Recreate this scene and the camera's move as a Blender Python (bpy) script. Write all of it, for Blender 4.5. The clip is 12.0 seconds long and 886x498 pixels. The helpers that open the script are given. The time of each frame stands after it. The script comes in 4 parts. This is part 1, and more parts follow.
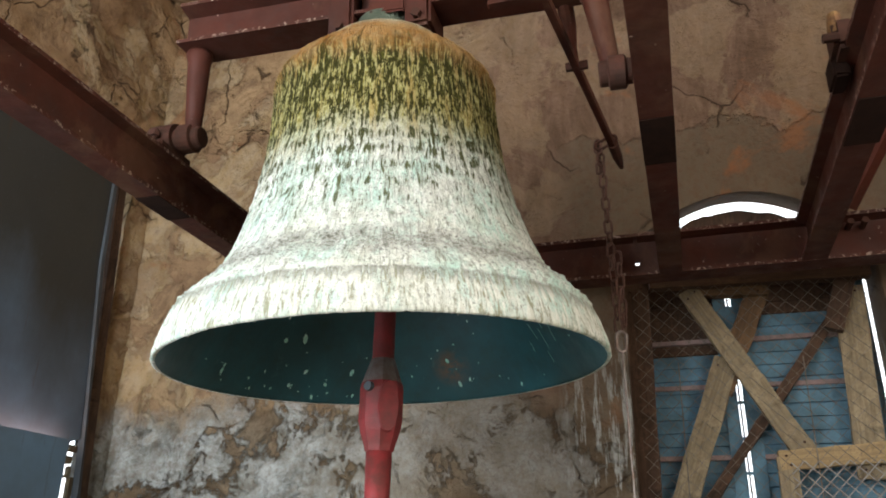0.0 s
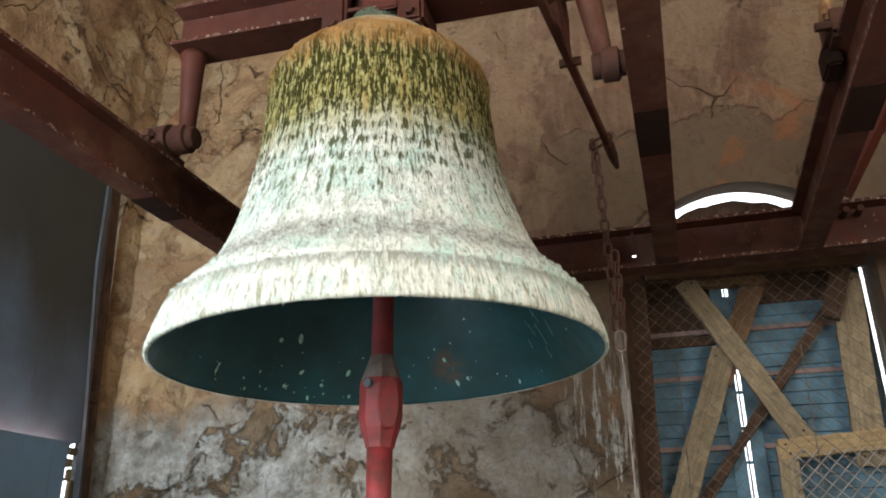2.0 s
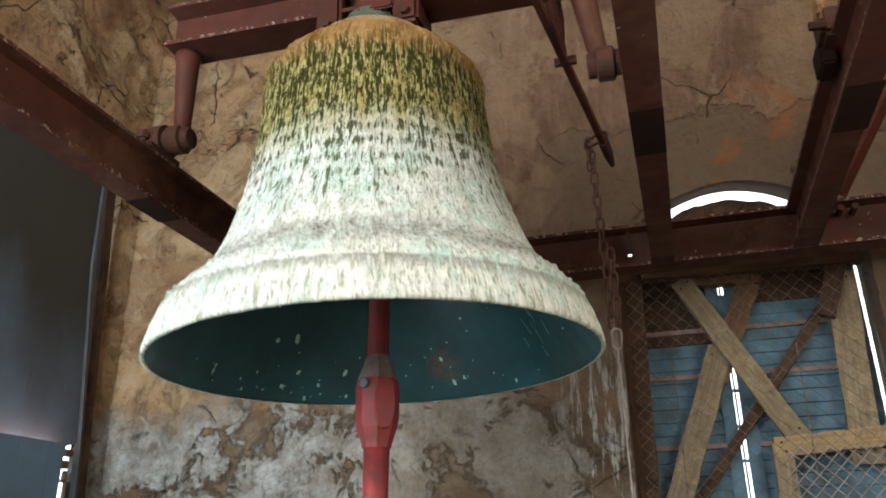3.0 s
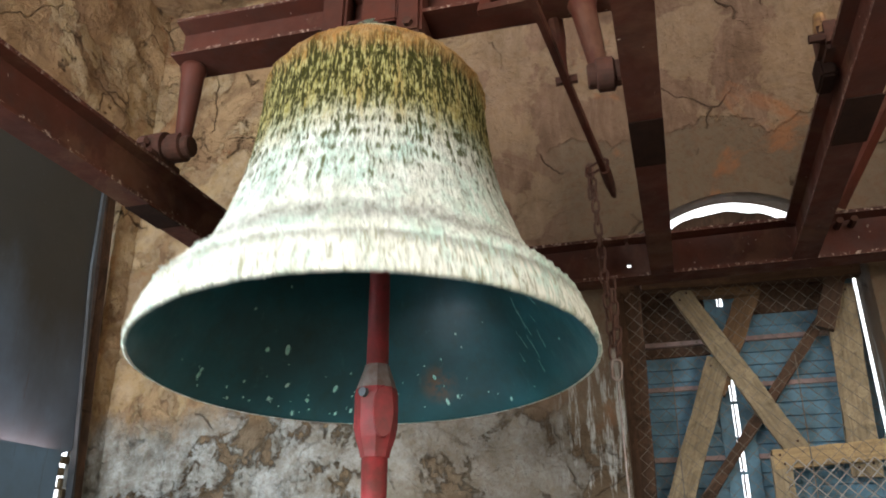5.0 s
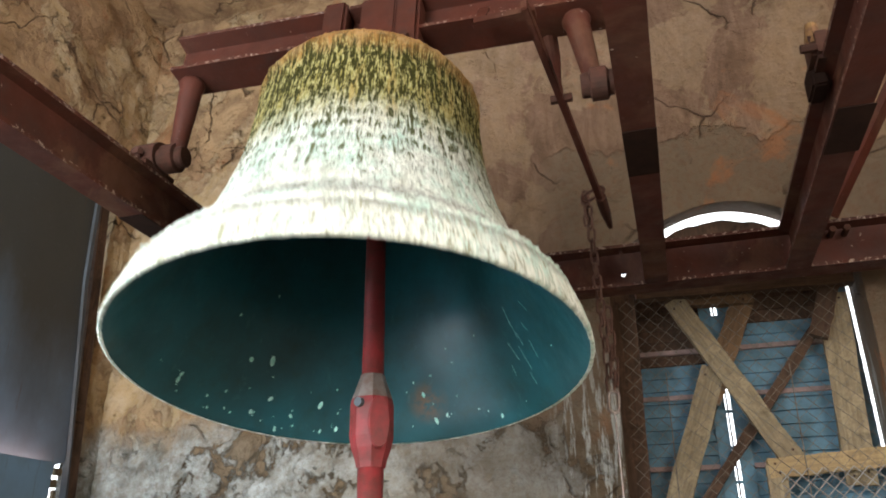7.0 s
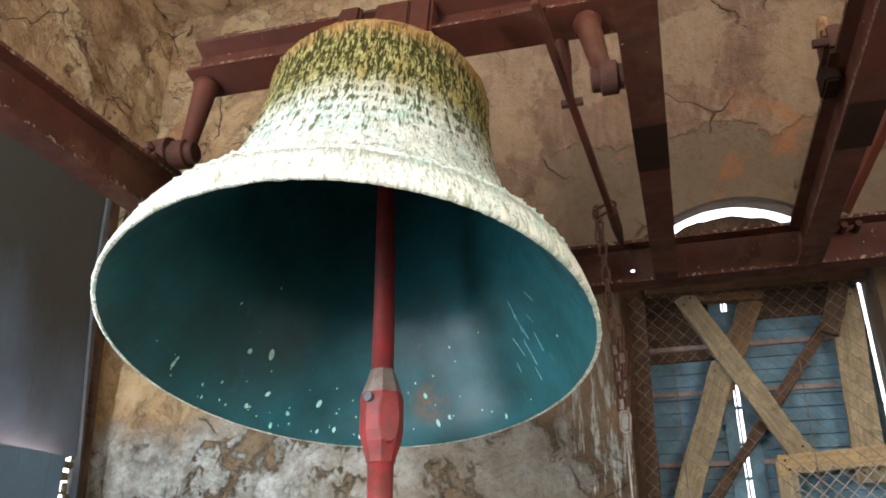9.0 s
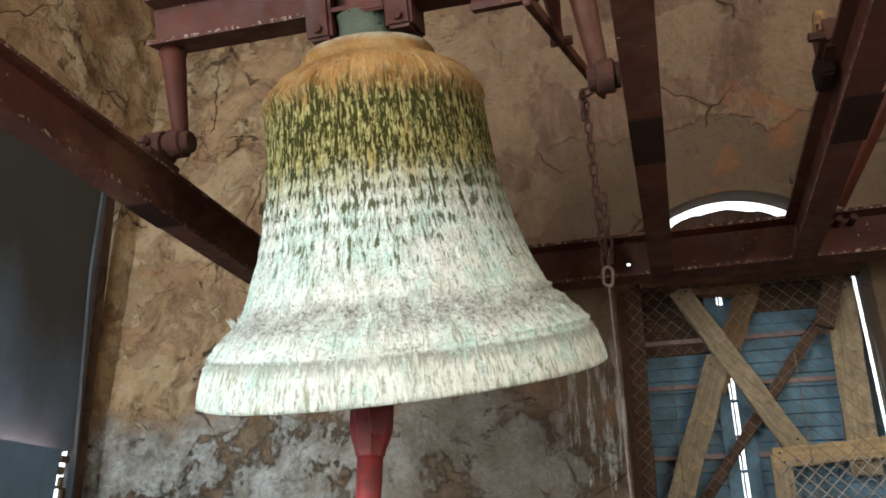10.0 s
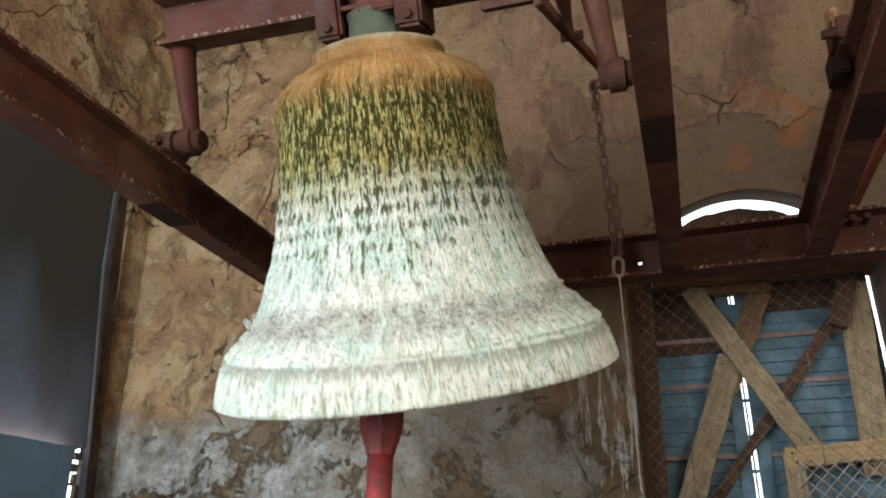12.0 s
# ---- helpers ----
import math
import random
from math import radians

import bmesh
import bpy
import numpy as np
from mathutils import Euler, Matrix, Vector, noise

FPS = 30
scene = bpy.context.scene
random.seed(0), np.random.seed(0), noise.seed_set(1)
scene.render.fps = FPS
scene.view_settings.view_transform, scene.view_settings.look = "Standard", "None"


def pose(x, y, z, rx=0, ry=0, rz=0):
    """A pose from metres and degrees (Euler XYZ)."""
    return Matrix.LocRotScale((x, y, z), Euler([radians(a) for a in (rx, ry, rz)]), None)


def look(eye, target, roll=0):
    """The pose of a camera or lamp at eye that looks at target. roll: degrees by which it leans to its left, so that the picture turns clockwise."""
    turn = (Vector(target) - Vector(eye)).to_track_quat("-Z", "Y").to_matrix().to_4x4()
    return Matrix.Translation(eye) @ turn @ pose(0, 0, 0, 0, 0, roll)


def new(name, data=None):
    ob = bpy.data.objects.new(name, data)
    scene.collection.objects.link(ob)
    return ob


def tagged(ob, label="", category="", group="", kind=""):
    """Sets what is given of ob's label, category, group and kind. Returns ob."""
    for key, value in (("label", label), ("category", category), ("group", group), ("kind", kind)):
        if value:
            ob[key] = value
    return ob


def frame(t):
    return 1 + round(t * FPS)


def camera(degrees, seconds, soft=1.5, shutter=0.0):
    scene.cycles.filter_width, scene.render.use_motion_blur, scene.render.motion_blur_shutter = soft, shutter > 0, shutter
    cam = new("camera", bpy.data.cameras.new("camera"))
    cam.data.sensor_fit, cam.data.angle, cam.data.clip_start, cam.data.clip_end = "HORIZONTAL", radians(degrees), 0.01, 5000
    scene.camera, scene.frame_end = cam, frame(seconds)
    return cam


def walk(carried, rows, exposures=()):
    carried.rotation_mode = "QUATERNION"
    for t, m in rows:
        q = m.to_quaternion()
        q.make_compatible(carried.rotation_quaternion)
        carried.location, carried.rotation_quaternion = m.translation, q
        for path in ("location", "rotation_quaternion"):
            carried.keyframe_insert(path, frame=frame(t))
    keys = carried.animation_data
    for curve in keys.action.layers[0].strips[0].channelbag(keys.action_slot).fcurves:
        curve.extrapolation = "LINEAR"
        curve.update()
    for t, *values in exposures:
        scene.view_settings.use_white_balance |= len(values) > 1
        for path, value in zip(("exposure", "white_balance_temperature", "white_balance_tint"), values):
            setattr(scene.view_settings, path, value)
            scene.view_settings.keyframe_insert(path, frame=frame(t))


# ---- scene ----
# The camera: hand-held in one spot, turning a little.
cam = camera(59.5, 12.0, soft=1.85, shutter=0.8)
EYE = (0.689, -1.74, 1.6)
# seconds, yaw, pitch, roll
CAMERA_TURNS = (
    (0, 17.30, 22.10, 0.80),
    (0.5, 17.01, 22.11, 0.35),
    (1, 16.88, 22.09, -0.15),
    (1.5, 17.09, 22.23, -0.19),
    (2, 17.03, 21.79, -0.38),
    (2.5, 16.81, 21.67, -0.61),
    (3, 16.71, 21.77, -0.72),
    (5, 16.64, 22.45, -0.27),
    (5.5, 16.56, 22.92, -0.35),
    (6, 16.65, 23.18, -0.38),
    (6.5, 16.38, 22.96, -0.50),
    (7, 16.20, 23.15, -0.58),
    (9, 16.93, 22.81, -0.18),
    (9.5, 16.69, 22.45, -0.29),
    (10, 16.62, 22.36, -0.35),
    (10.5, 16.87, 22.42, -0.23),
    (11, 17.40, 22.55, 0.10),
    (11.5, 17.59, 22.47, -0.00),
    (12, 17.47, 22.27, -0.01),
)

walk(cam, [(t, pose(*EYE, 90 + pitch, 0, yaw) @ pose(0, 0, 0, 0, 0, roll)) for t, yaw, pitch, roll in CAMERA_TURNS],
     exposures=((0, -0.06), (4.4, -0.06), (4.8, 0.17), (5.2, 0.08), (5.7, -0.11), (6.3, -0.09), (6.6, 0.06), (7.0, 0.3), (7.3, 0.3), (7.8, 0.0), (8.4, 0.0),
                (8.8, 0.38), (9.1, 0.45), (9.5, 0.27), (9.8, 0.03), (10.0, -0.14), (10.5, -0.08), (11.0, 0.4), (11.5, 0.46), (11.7, 0.14), (12.0, -0.13)))

# ---- light ----
world = bpy.data.worlds.new("sky")
scene.world = world
world.use_nodes = True
wn = world.node_tree.nodes
sky = wn.new("ShaderNodeTexSky")
sky.sky_type, sky.sun_disc = "NISHITA", False
sky.sun_elevation, sky.sun_rotation = radians(48), radians(35)
world.node_tree.links.new(sky.outputs[0], wn["Background"].inputs[0])
wn["Background"].inputs[1].default_value = 0.15
sun = new("sun", bpy.data.lights.new("sun", "SUN"))
sun.data.energy, sun.data.angle, sun.data.color = 3.0, radians(0.5), (1, 0.95, 0.87)
sun.matrix_world = look((0, 0, 0), (-0.45, -0.6, -0.85))

# daylight in the openings: south (behind the camera), an unseen east one added to brighten the west wall, and west
OPENINGS = (
    ((-0.8, -2.66, 2.68), (0.0, 0, 2.2), 1.4, 1.55, 158, (0.94, 0.975, 1.0)),
    ((2.26, -1.2, 2.7), (-1.2, 0.4, 2.75), 1.2, 1.9, 62, (1.0, 0.92, 0.82)),
    ((-1.86, -1.5, 1.75), (-1.1, 1.3, 1.8), 1.1, 1.7, 62, (0.72, 0.87, 1.0)),
)
for eye, target, across, high, power, tone in OPENINGS:
    day = new("opening_light", bpy.data.lights.new("opening_light", "AREA"))
    day.data.shape, day.data.size, day.data.size_y = "RECTANGLE", across, high
    day.data.energy, day.data.color = power, tone
    day.matrix_world = look(eye, target)

# sunlit gap behind the lower sheet of the west opening
gap_light = new("gap_light", bpy.data.lights.new("gap_light", "AREA"))
gap_light.data.shape, gap_light.data.size, gap_light.data.size_y = "RECTANGLE", 0.05, 1.0
gap_light.data.energy, gap_light.data.color = 2.2, (1.0, 0.58, 0.46)
gap_light.matrix_world = pose(-1.828, 0.5, 2.025, 180, -40, 0)

# ---- materials ----


def material(name, base, rough=0.7, metal=0.0, shine=0.2):
    m = bpy.data.materials.new(name)
    m.use_nodes = True
    s = m.node_tree.nodes["Principled BSDF"]
    s.inputs["Base Color"].default_value = (*base, 1)
    s.inputs["Specular IOR Level"].default_value = shine
    s.inputs["Roughness"].default_value, s.inputs["Metallic"].default_value = rough, metal
    return m


class Nodes:
    """Short hand for node trees."""

    def __init__(self, m):
        self.t = m.node_tree
        self.s = m.node_tree.nodes["Principled BSDF"]
        self.c = self.t.nodes.new("ShaderNodeTexCoord").outputs["Object"]

    def put(self, socket, value):
        if isinstance(value, bpy.types.NodeSocket):
            self.t.links.new(value, socket)
        elif isinstance(value, tuple) and len(value) == 3 and socket.type == "RGBA":
            socket.default_value = (*value, 1)
        else:
            socket.default_value = value

    def scaled(self, x, y, z):
        n = self.t.nodes.new("ShaderNodeMapping")
        self.put(n.inputs[0], self.c)
        n.inputs["Scale"].default_value = (x, y, z)
        return n.outputs[0]

    def noise(self, scale, detail=5, rough=0.6, vector=None, distort=0.0):
        n = self.t.nodes.new("ShaderNodeTexNoise")
        self.put(n.inputs["Vector"], vector or self.c)
        n.inputs["Scale"].default_value, n.inputs["Detail"].default_value = scale, detail
        n.inputs["Roughness"].default_value, n.inputs["Distortion"].default_value = rough, distort
        return n.outputs["Fac"]

    def cells(self, scale, vector=None, feature="F1"):
        n = self.t.nodes.new("ShaderNodeTexVoronoi")
        n.feature = feature
        self.put(n.inputs["Vector"], vector or self.c)
        n.inputs["Scale"].default_value = scale
        return n.outputs["Distance"]

    def ramp(self, fac, lo, hi, a=0.0, b=1.0):
        n = self.t.nodes.new("ShaderNodeMapRange")
        for i, v in enumerate((fac, lo, hi, a, b)):
            self.put(n.inputs[i], v)
        return n.outputs[0]

    def math(self, op, a, b=0.0):
        n = self.t.nodes.new("ShaderNodeMath")
        n.operation = op
        self.put(n.inputs[0], a), self.put(n.inputs[1], b)
        return n.outputs[0]

    def mix(self, fac, a, b):
        n = self.t.nodes.new("ShaderNodeMix")
        n.data_type = "RGBA"
        self.put(n.inputs[0], fac), self.put(n.inputs[6], a), self.put(n.inputs[7], b)
        return n.outputs[2]

    def axis(self, i):
        n = self.t.nodes.new("ShaderNodeSeparateXYZ")
        self.put(n.inputs[0], self.c)
        return n.outputs[i]

    def random(self):
        return self.t.nodes.new("ShaderNodeObjectInfo").outputs["Random"]

    def bump(self, height, strength=0.4, distance=0.01):
        n = self.t.nodes.new("ShaderNodeBump")
        n.inputs["Strength"].default_value, n.inputs["Distance"].default_value = strength, distance
        self.put(n.inputs["Height"], height)
        self.put(self.s.inputs["Normal"], n.outputs[0])

    def colour(self, value):
        self.put(self.s.inputs["Base Color"], value)

    def rough(self, value):
        self.put(self.s.inputs["Roughness"], value)


def plaster_material(name, light, mid, dark, grey):
    """Old lime plaster over rubble: blotches, grey repairs, limewash near the floor, cracks and flaked edges."""
    m = material(name, mid, 0.95, 0, 0.08)
    n = Nodes(m)
    z, x = n.axis(2), n.axis(0)
    warp = n.t.nodes.new("ShaderNodeTexNoise")
    warp.inputs["Scale"].default_value, warp.inputs["Detail"].default_value = 3.0, 6
    n.put(warp.inputs["Vector"], n.c)
    add = n.t.nodes.new("ShaderNodeVectorMath")
    less = n.t.nodes.new("ShaderNodeVectorMath")
    less.operation = "SCALE"
    less.inputs[3].default_value = 0.4
    n.put(less.inputs[0], warp.outputs["Color"])
    n.put(add.inputs[0], n.c), n.put(add.inputs[1], less.outputs[0])
    bent = add.outputs[0]
    big = n.noise(1.1, 5, 0.6)
    medium = n.noise(4.2, 8, 0.68, distort=0.6)
    fine = n.noise(26, 8, 0.72)
    grain = n.noise(100, 5, 0.7)
    rubbed = n.noise(7, 6, 0.7, n.scaled(1.6, 1.6, 0.45), 0.6)
    ragged = n.math("ADD", n.math("MULTIPLY", n.noise(1.7, 7, 0.62), 1.5), n.math("MULTIPLY", n.noise(9, 5, 0.6), 0.16))
    west = n.ramp(x, -0.9, 0.0, 1.0, 0.0)
    c = n.mix(n.ramp(big, 0.36, 0.6), mid, light)
    c = n.mix(n.ramp(medium, 0.46, 0.62, 0, 0.7), c, dark)
    # rosy smooth coat on the eastern half
    rosy = n.mix(n.ramp(rubbed, 0.35, 0.65), (0.115, 0.068, 0.046), (0.25, 0.155, 0.11))
    c = n.mix(n.math("MULTIPLY", n.ramp(west, 0.0, 0.6, 1, 0), n.ramp(big, 0.38, 0.5, 0.45, 0.85)), c, rosy)
    # paler flaked skins with ochre and cream faces
    flake = n.ramp(n.noise(2.3, 9, 0.62, bent, 0.5), 0.5, 0.525)
    skin = n.ramp(n.noise(5.2, 8, 0.6, bent), 0.52, 0.545)
    cream = n.mix(n.ramp(n.noise(14, 6, 0.7), 0.35, 0.65), (0.46, 0.32, 0.155), (0.54, 0.42, 0.28))
    c = n.mix(n.math("MULTIPLY", flake, n.ramp(west, 0, 1, 0.22, 0.75)), c, cream)
    c = n.mix(n.math("MULTIPLY", skin, n.ramp(west, 0, 1, 0.1, 0.42)), c, (0.24, 0.14, 0.08))
    # grey cement repair over the arch
    repair = n.math("MULTIPLY", n.ramp(n.math("ADD", z, ragged), 4.11, 4.14, 1, 0), n.ramp(x, 0.2, 0.35))
    c = n.mix(n.math("MULTIPLY", repair, 0.82), c, n.mix(n.ramp(fine, 0.3, 0.7), dark, grey))
    rust = n.math("MULTIPLY", n.ramp(n.noise(3.1, 5, 0.6, distort=0.6), 0.6, 0.68), 0.6)
    c = n.mix(rust, c, (0.36, 0.14, 0.055))
    pit = n.math("MULTIPLY", n.ramp(west, 0, 1, 0.15, 1.0), n.ramp(n.noise(7, 7, 0.62, distort=0.8), 0.63, 0.68))
    c = n.mix(n.math("MULTIPLY", pit, 0.7), c, (0.08, 0.05, 0.034))
    # worn limewash on the lower wall, over brown stains
    wash = n.ramp(n.math("ADD", z, n.math("MULTIPLY", ragged, 0.75)), 2.7, 2.95, 1, 0)
    coat = n.math("ADD", n.math("MULTIPLY", n.noise(2.4, 6, 0.6, bent), 0.55), n.math("MULTIPLY", n.noise(11, 9, 0.75, bent), 0.45))
    worn = n.math("MULTIPLY", wash, n.ramp(n.math("SUBTRACT", coat, n.ramp(x, -0.9, -0.3, -0.018, 0.02)), 0.45, 0.478))
    stain = n.mix(n.ramp(n.noise(4, 6, 0.65), 0.4, 0.6), (0.13, 0.09, 0.055), (0.24, 0.185, 0.125))
    c = n.mix(n.math("MULTIPLY", wash, 0.85), c, stain)
    lime = n.mix(n.ramp(n.noise(6, 7, 0.7), 0.4, 0.6), (0.26, 0.25, 0.215), (0.52, 0.53, 0.505))
    c = n.mix(n.math("MULTIPLY", n.math("MULTIPLY", worn, n.ramp(x, -0.95, -0.3, 1.0, 0.4)), n.ramp(n.noise(38, 6, 0.7), 0.3, 0.55, 0.4, 0.95)), c, lime)
    # lime runs beside the window
    runs = n.ramp(n.noise(9, 6, 0.7, n.scaled(3.0, 3.0, 0.35)), 0.52, 0.58)
    runs = n.math("MULTIPLY", runs, n.math("MULTIPLY", n.ramp(x, 0.22, 0.32), n.ramp(z, 2.2, 2.5, 1, 0)))
    c = n.mix(n.math("MULTIPLY", runs, 0.8), c, (0.56, 0.55, 0.5))
    # cracks
    crack = n.ramp(n.cells(1.9, bent, "DISTANCE_TO_EDGE"), 0.002, 0.012, 1, 0)
    crack = n.math("MULTIPLY", crack, n.ramp(n.noise(2.2, 4), 0.5, 0.58))
    hair = n.ramp(n.cells(5.5, bent, "DISTANCE_TO_EDGE"), 0.003, 0.02, 1, 0)
    hair = n.math("MULTIPLY", hair, n.math("MULTIPLY", n.ramp(n.noise(3.3, 4), 0.55, 0.62), n.ramp(west, 0, 1, 0.0, 0.45)))
    c = n.mix(n.math("MULTIPLY", n.math("MAXIMUM", crack, hair), 0.65), c, (0.05, 0.032, 0.024))
    # pits and grime
    c = n.mix(n.ramp(fine, 0.52, 0.74, 0, 0.5), c, dark)
    c = n.mix(n.ramp(grain, 0.58, 0.74, 0, 0.4), c, (0.12, 0.08, 0.055))
    n.colour(c)
    h = n.math("ADD", n.math("MULTIPLY", flake, n.ramp(west, 0, 1, 0.08, 0.25)), n.math("MULTIPLY", worn, 0.4))
    h = n.math("SUBTRACT", h, n.math("MULTIPLY", skin, n.ramp(west, 0, 1, 0.03, 0.16)))
    h = n.math("ADD", h, n.math("MULTIPLY", repair, 0.4))
    h = n.math("ADD", h, n.math("ADD", n.math("MULTIPLY", medium, 1.1), n.math("MULTIPLY", fine, 0.5)))
    h = n.math("SUBTRACT", h, n.math("ADD", n.math("MULTIPLY", n.math("MAXIMUM", crack, hair), 0.8), n.math("MULTIPLY", pit, 1.1)))
    n.bump(n.math("ADD", h, n.math("MULTIPLY", grain, 0.14)), 1.0, 0.045)
    return m


def red_paint_material(name, chips):
    """Red oxide paint, darkened by soot; chips: how much bare pale primer shows."""
    m = material(name, (0.13, 0.04, 0.03), 0.6)
    n = Nodes(m)
    c = n.mix(n.ramp(n.noise(5, 6), 0.35, 0.7), (0.062, 0.0145, 0.0075), (0.033, 0.0108, 0.0065))
    c = n.mix(n.ramp(n.noise(18, 6, 0.7), 0.52, 0.7, 0, 0.6), c, (0.034, 0.017, 0.013))
    c = n.mix(n.ramp(n.noise(2.3, 6, 0.7, distort=0.5), 0.54, 0.6, 0, 0.55), c, (0.085, 0.038, 0.02))
    spat = n.ramp(n.noise(52, 3, 0.5), 0.735, 0.76, 0, 0.6)
    c = n.mix(spat, c, (0.42, 0.36, 0.3))
    chip = n.ramp(n.noise(75, 5, 0.7), 0.68 - 0.2 * chips, 0.74 - 0.2 * chips, 0, 0.4 + 0.3 * chips)
    c = n.mix(chip, c, (0.38, 0.29, 0.23))
    n.colour(c)
    n.rough(n.ramp(n.noise(14, 5), 0.3, 0.7, 0.5, 0.8))
    n.bump(n.math("ADD", n.noise(60, 5, 0.6), n.math("MULTIPLY", chip, -0.5)), 0.35, 0.003)
    return m


def bell_material():
    """Bronze under bird lime and algae: ochre at the shoulder, dark olive with yellow drips, then pale verdigris and lime crust on the flare."""
    m = material("patinated_bronze", (0.5, 0.55, 0.48), 0.85, 0, 0.12)
    n = Nodes(m)
    z = n.axis(2)
    angle = n.math("ARCTAN2", n.axis(1), n.axis(0))

    def unrolled(stretch):
        v = n.t.nodes.new("ShaderNodeCombineXYZ")
        n.put(v.inputs[0], n.math("MULTIPLY", angle, 0.34)), n.put(v.inputs[2], n.math("MULTIPLY", z, stretch))
        return v.outputs[0]
    streak = n.noise(102, 5, 0.62, unrolled(0.15), 0.9)
    thin = n.noise(190, 4, 0.6, unrolled(0.13), 0.9)
    wide = n.noise(20, 4, 0.6, unrolled(0.25))
    lump = n.noise(95, 5, 0.65, unrolled(0.6), 0.6)
    blot = n.noise(7, 6, 0.65)
    speck = n.noise(120, 5, 0.72)
    dirt = n.noise(26, 7, 0.72)
    zz = n.math("ADD", z, n.math("MULTIPLY", n.math("SUBTRACT", streak, 0.5), 0.2))
    zz = n.math("ADD", zz, n.math("MULTIPLY", n.math("SUBTRACT", wide, 0.5), 0.16))
    # lime and verdigris
    low = n.mix(n.ramp(blot, 0.4, 0.56), (0.6, 0.78, 0.66), (0.82, 0.83, 0.72))
    low = n.mix(n.ramp(wide, 0.48, 0.66, 0, 0.55), low, (0.6, 0.58, 0.45))
    low = n.mix(n.ramp(streak, 0.52, 0.6, 0, 0.75), low, (0.92, 0.93, 0.84))
    low = n.mix(n.ramp(dirt, 0.5, 0.66, 0, 0.5), low, (0.4, 0.4, 0.31))
    low = n.mix(n.ramp(speck, 0.56, 0.62, 0, 0.7), low, (0.2, 0.2, 0.135))
    low = n.mix(n.ramp(thin, 0.55, 0.61, 0, 0.6), low, (0.26, 0.27, 0.18))
    # grey dirt lying on the step above the sound bow, dark drips on its moulding
    step = n.math("MULTIPLY", n.ramp(z, -0.605, -0.565), n.ramp(z, -0.53, -0.5, 1, 0))
    grime_shade = n.mix(n.ramp(speck, 0.42, 0.6), (0.5, 0.49, 0.42), (0.16, 0.155, 0.115))
    low = n.mix(n.math("MULTIPLY", step, n.ramp(n.math("ADD", n.math("MULTIPLY", dirt, 0.6), n.math("MULTIPLY", blot, 0.4)), 0.42, 0.56, 0.2, 0.95)), low, grime_shade)
    lip = n.math("MULTIPLY", n.ramp(z, -0.668, -0.65), n.ramp(z, -0.636, -0.628, 1, 0))
    low = n.mix(n.math("MULTIPLY", lip, n.ramp(streak, 0.42, 0.54, 0.15, 0.85)), low, (0.16, 0.155, 0.11))
    low = n.mix(n.math("MULTIPLY", n.ramp(z, -0.66, -0.63, 1, 0), n.ramp(thin, 0.5, 0.6, 0, 0.75)), low, (0.36, 0.34, 0.2))
    low = n.mix(n.math("MULTIPLY", n.ramp(z, -0.655, -0.63, 1, 0), n.ramp(streak, 0.48, 0.58, 0, 0.7)), low, (0.9, 0.89, 0.77))
    # pale drips, ochre above and white below, over dark olive algae that thins out downwards
    drips = n.math("ADD", n.math("MULTIPLY", streak, 0.55), n.math("ADD", n.math("MULTIPLY", thin, 0.25), n.math("MULTIPLY", lump, 0.2)))
    row = n.math("SINE", n.math("ADD", n.math("MULTIPLY", z, 137.0), n.math("MULTIPLY", blot, 1.5)))
    row = n.math("MULTIPLY", row, n.math("MULTIPLY", n.ramp(z, -0.45, -0.38), n.ramp(z, -0.24, -0.18, 1, 0)))
    drips = n.math("ADD", drips, n.math("MULTIPLY", row, 0.022))
    drips = n.math("ADD", drips, n.math("MULTIPLY", n.math("SUBTRACT", wide, 0.5), 0.14))
    upper = n.ramp(zz, -0.3, -0.1, 0.468, 0.512)
    cover = n.math("SUBTRACT", upper, n.ramp(z, -0.52, -0.3, 0.06, 0.0))
    gap = n.ramp(n.math("SUBTRACT", drips, cover), -0.014, 0.016)
    ochre = n.mix(n.ramp(lump, 0.4, 0.6), (0.25, 0.21, 0.045), (0.5, 0.45, 0.2))
    ochre = n.mix(n.ramp(wide, 0.52, 0.64, 0, 0.45), ochre, (0.42, 0.26, 0.08))
    pale = n.mix(n.ramp(zz, -0.29, -0.16), low, ochre)
    deep = n.mix(n.ramp(z, -0.36, -0.16), (0.15, 0.165, 0.085), (0.04, 0.037, 0.008))
    deep = n.mix(n.ramp(lump, 0.5, 0.64, 0, 0.7), deep, (0.13, 0.12, 0.02))
    mid = n.mix(gap, deep, pale)
    top = n.mix(n.ramp(blot, 0.4, 0.6), (0.34, 0.15, 0.035), (0.5, 0.27, 0.09))
    top = n.mix(n.ramp(dirt, 0.45, 0.62, 0, 0.6), top, (0.46, 0.33, 0.17))
    top = n.mix(n.ramp(speck, 0.52, 0.66, 0, 0.6), top, (0.24, 0.16, 0.07))
    c = n.mix(n.ramp(z, -0.5, -0.46), low, mid)
    c = n.mix(n.ramp(zz, -0.03, 0.05), c, top)
    c = n.mix(n.ramp(z, 0.15, 0.17), c, n.mix(n.ramp(dirt, 0.35, 0.65), (0.42, 0.3, 0.16), (0.56, 0.52, 0.38)))
    c = n.mix(n.ramp(z, 0.175, 0.195), c, n.mix(dirt, (0.08, 0.1, 0.07), (0.22, 0.25, 0.18)))
    n.colour(c)
    relief = n.math("ADD", n.math("MULTIPLY", gap, 0.3), n.math("MULTIPLY", streak, 0.5))
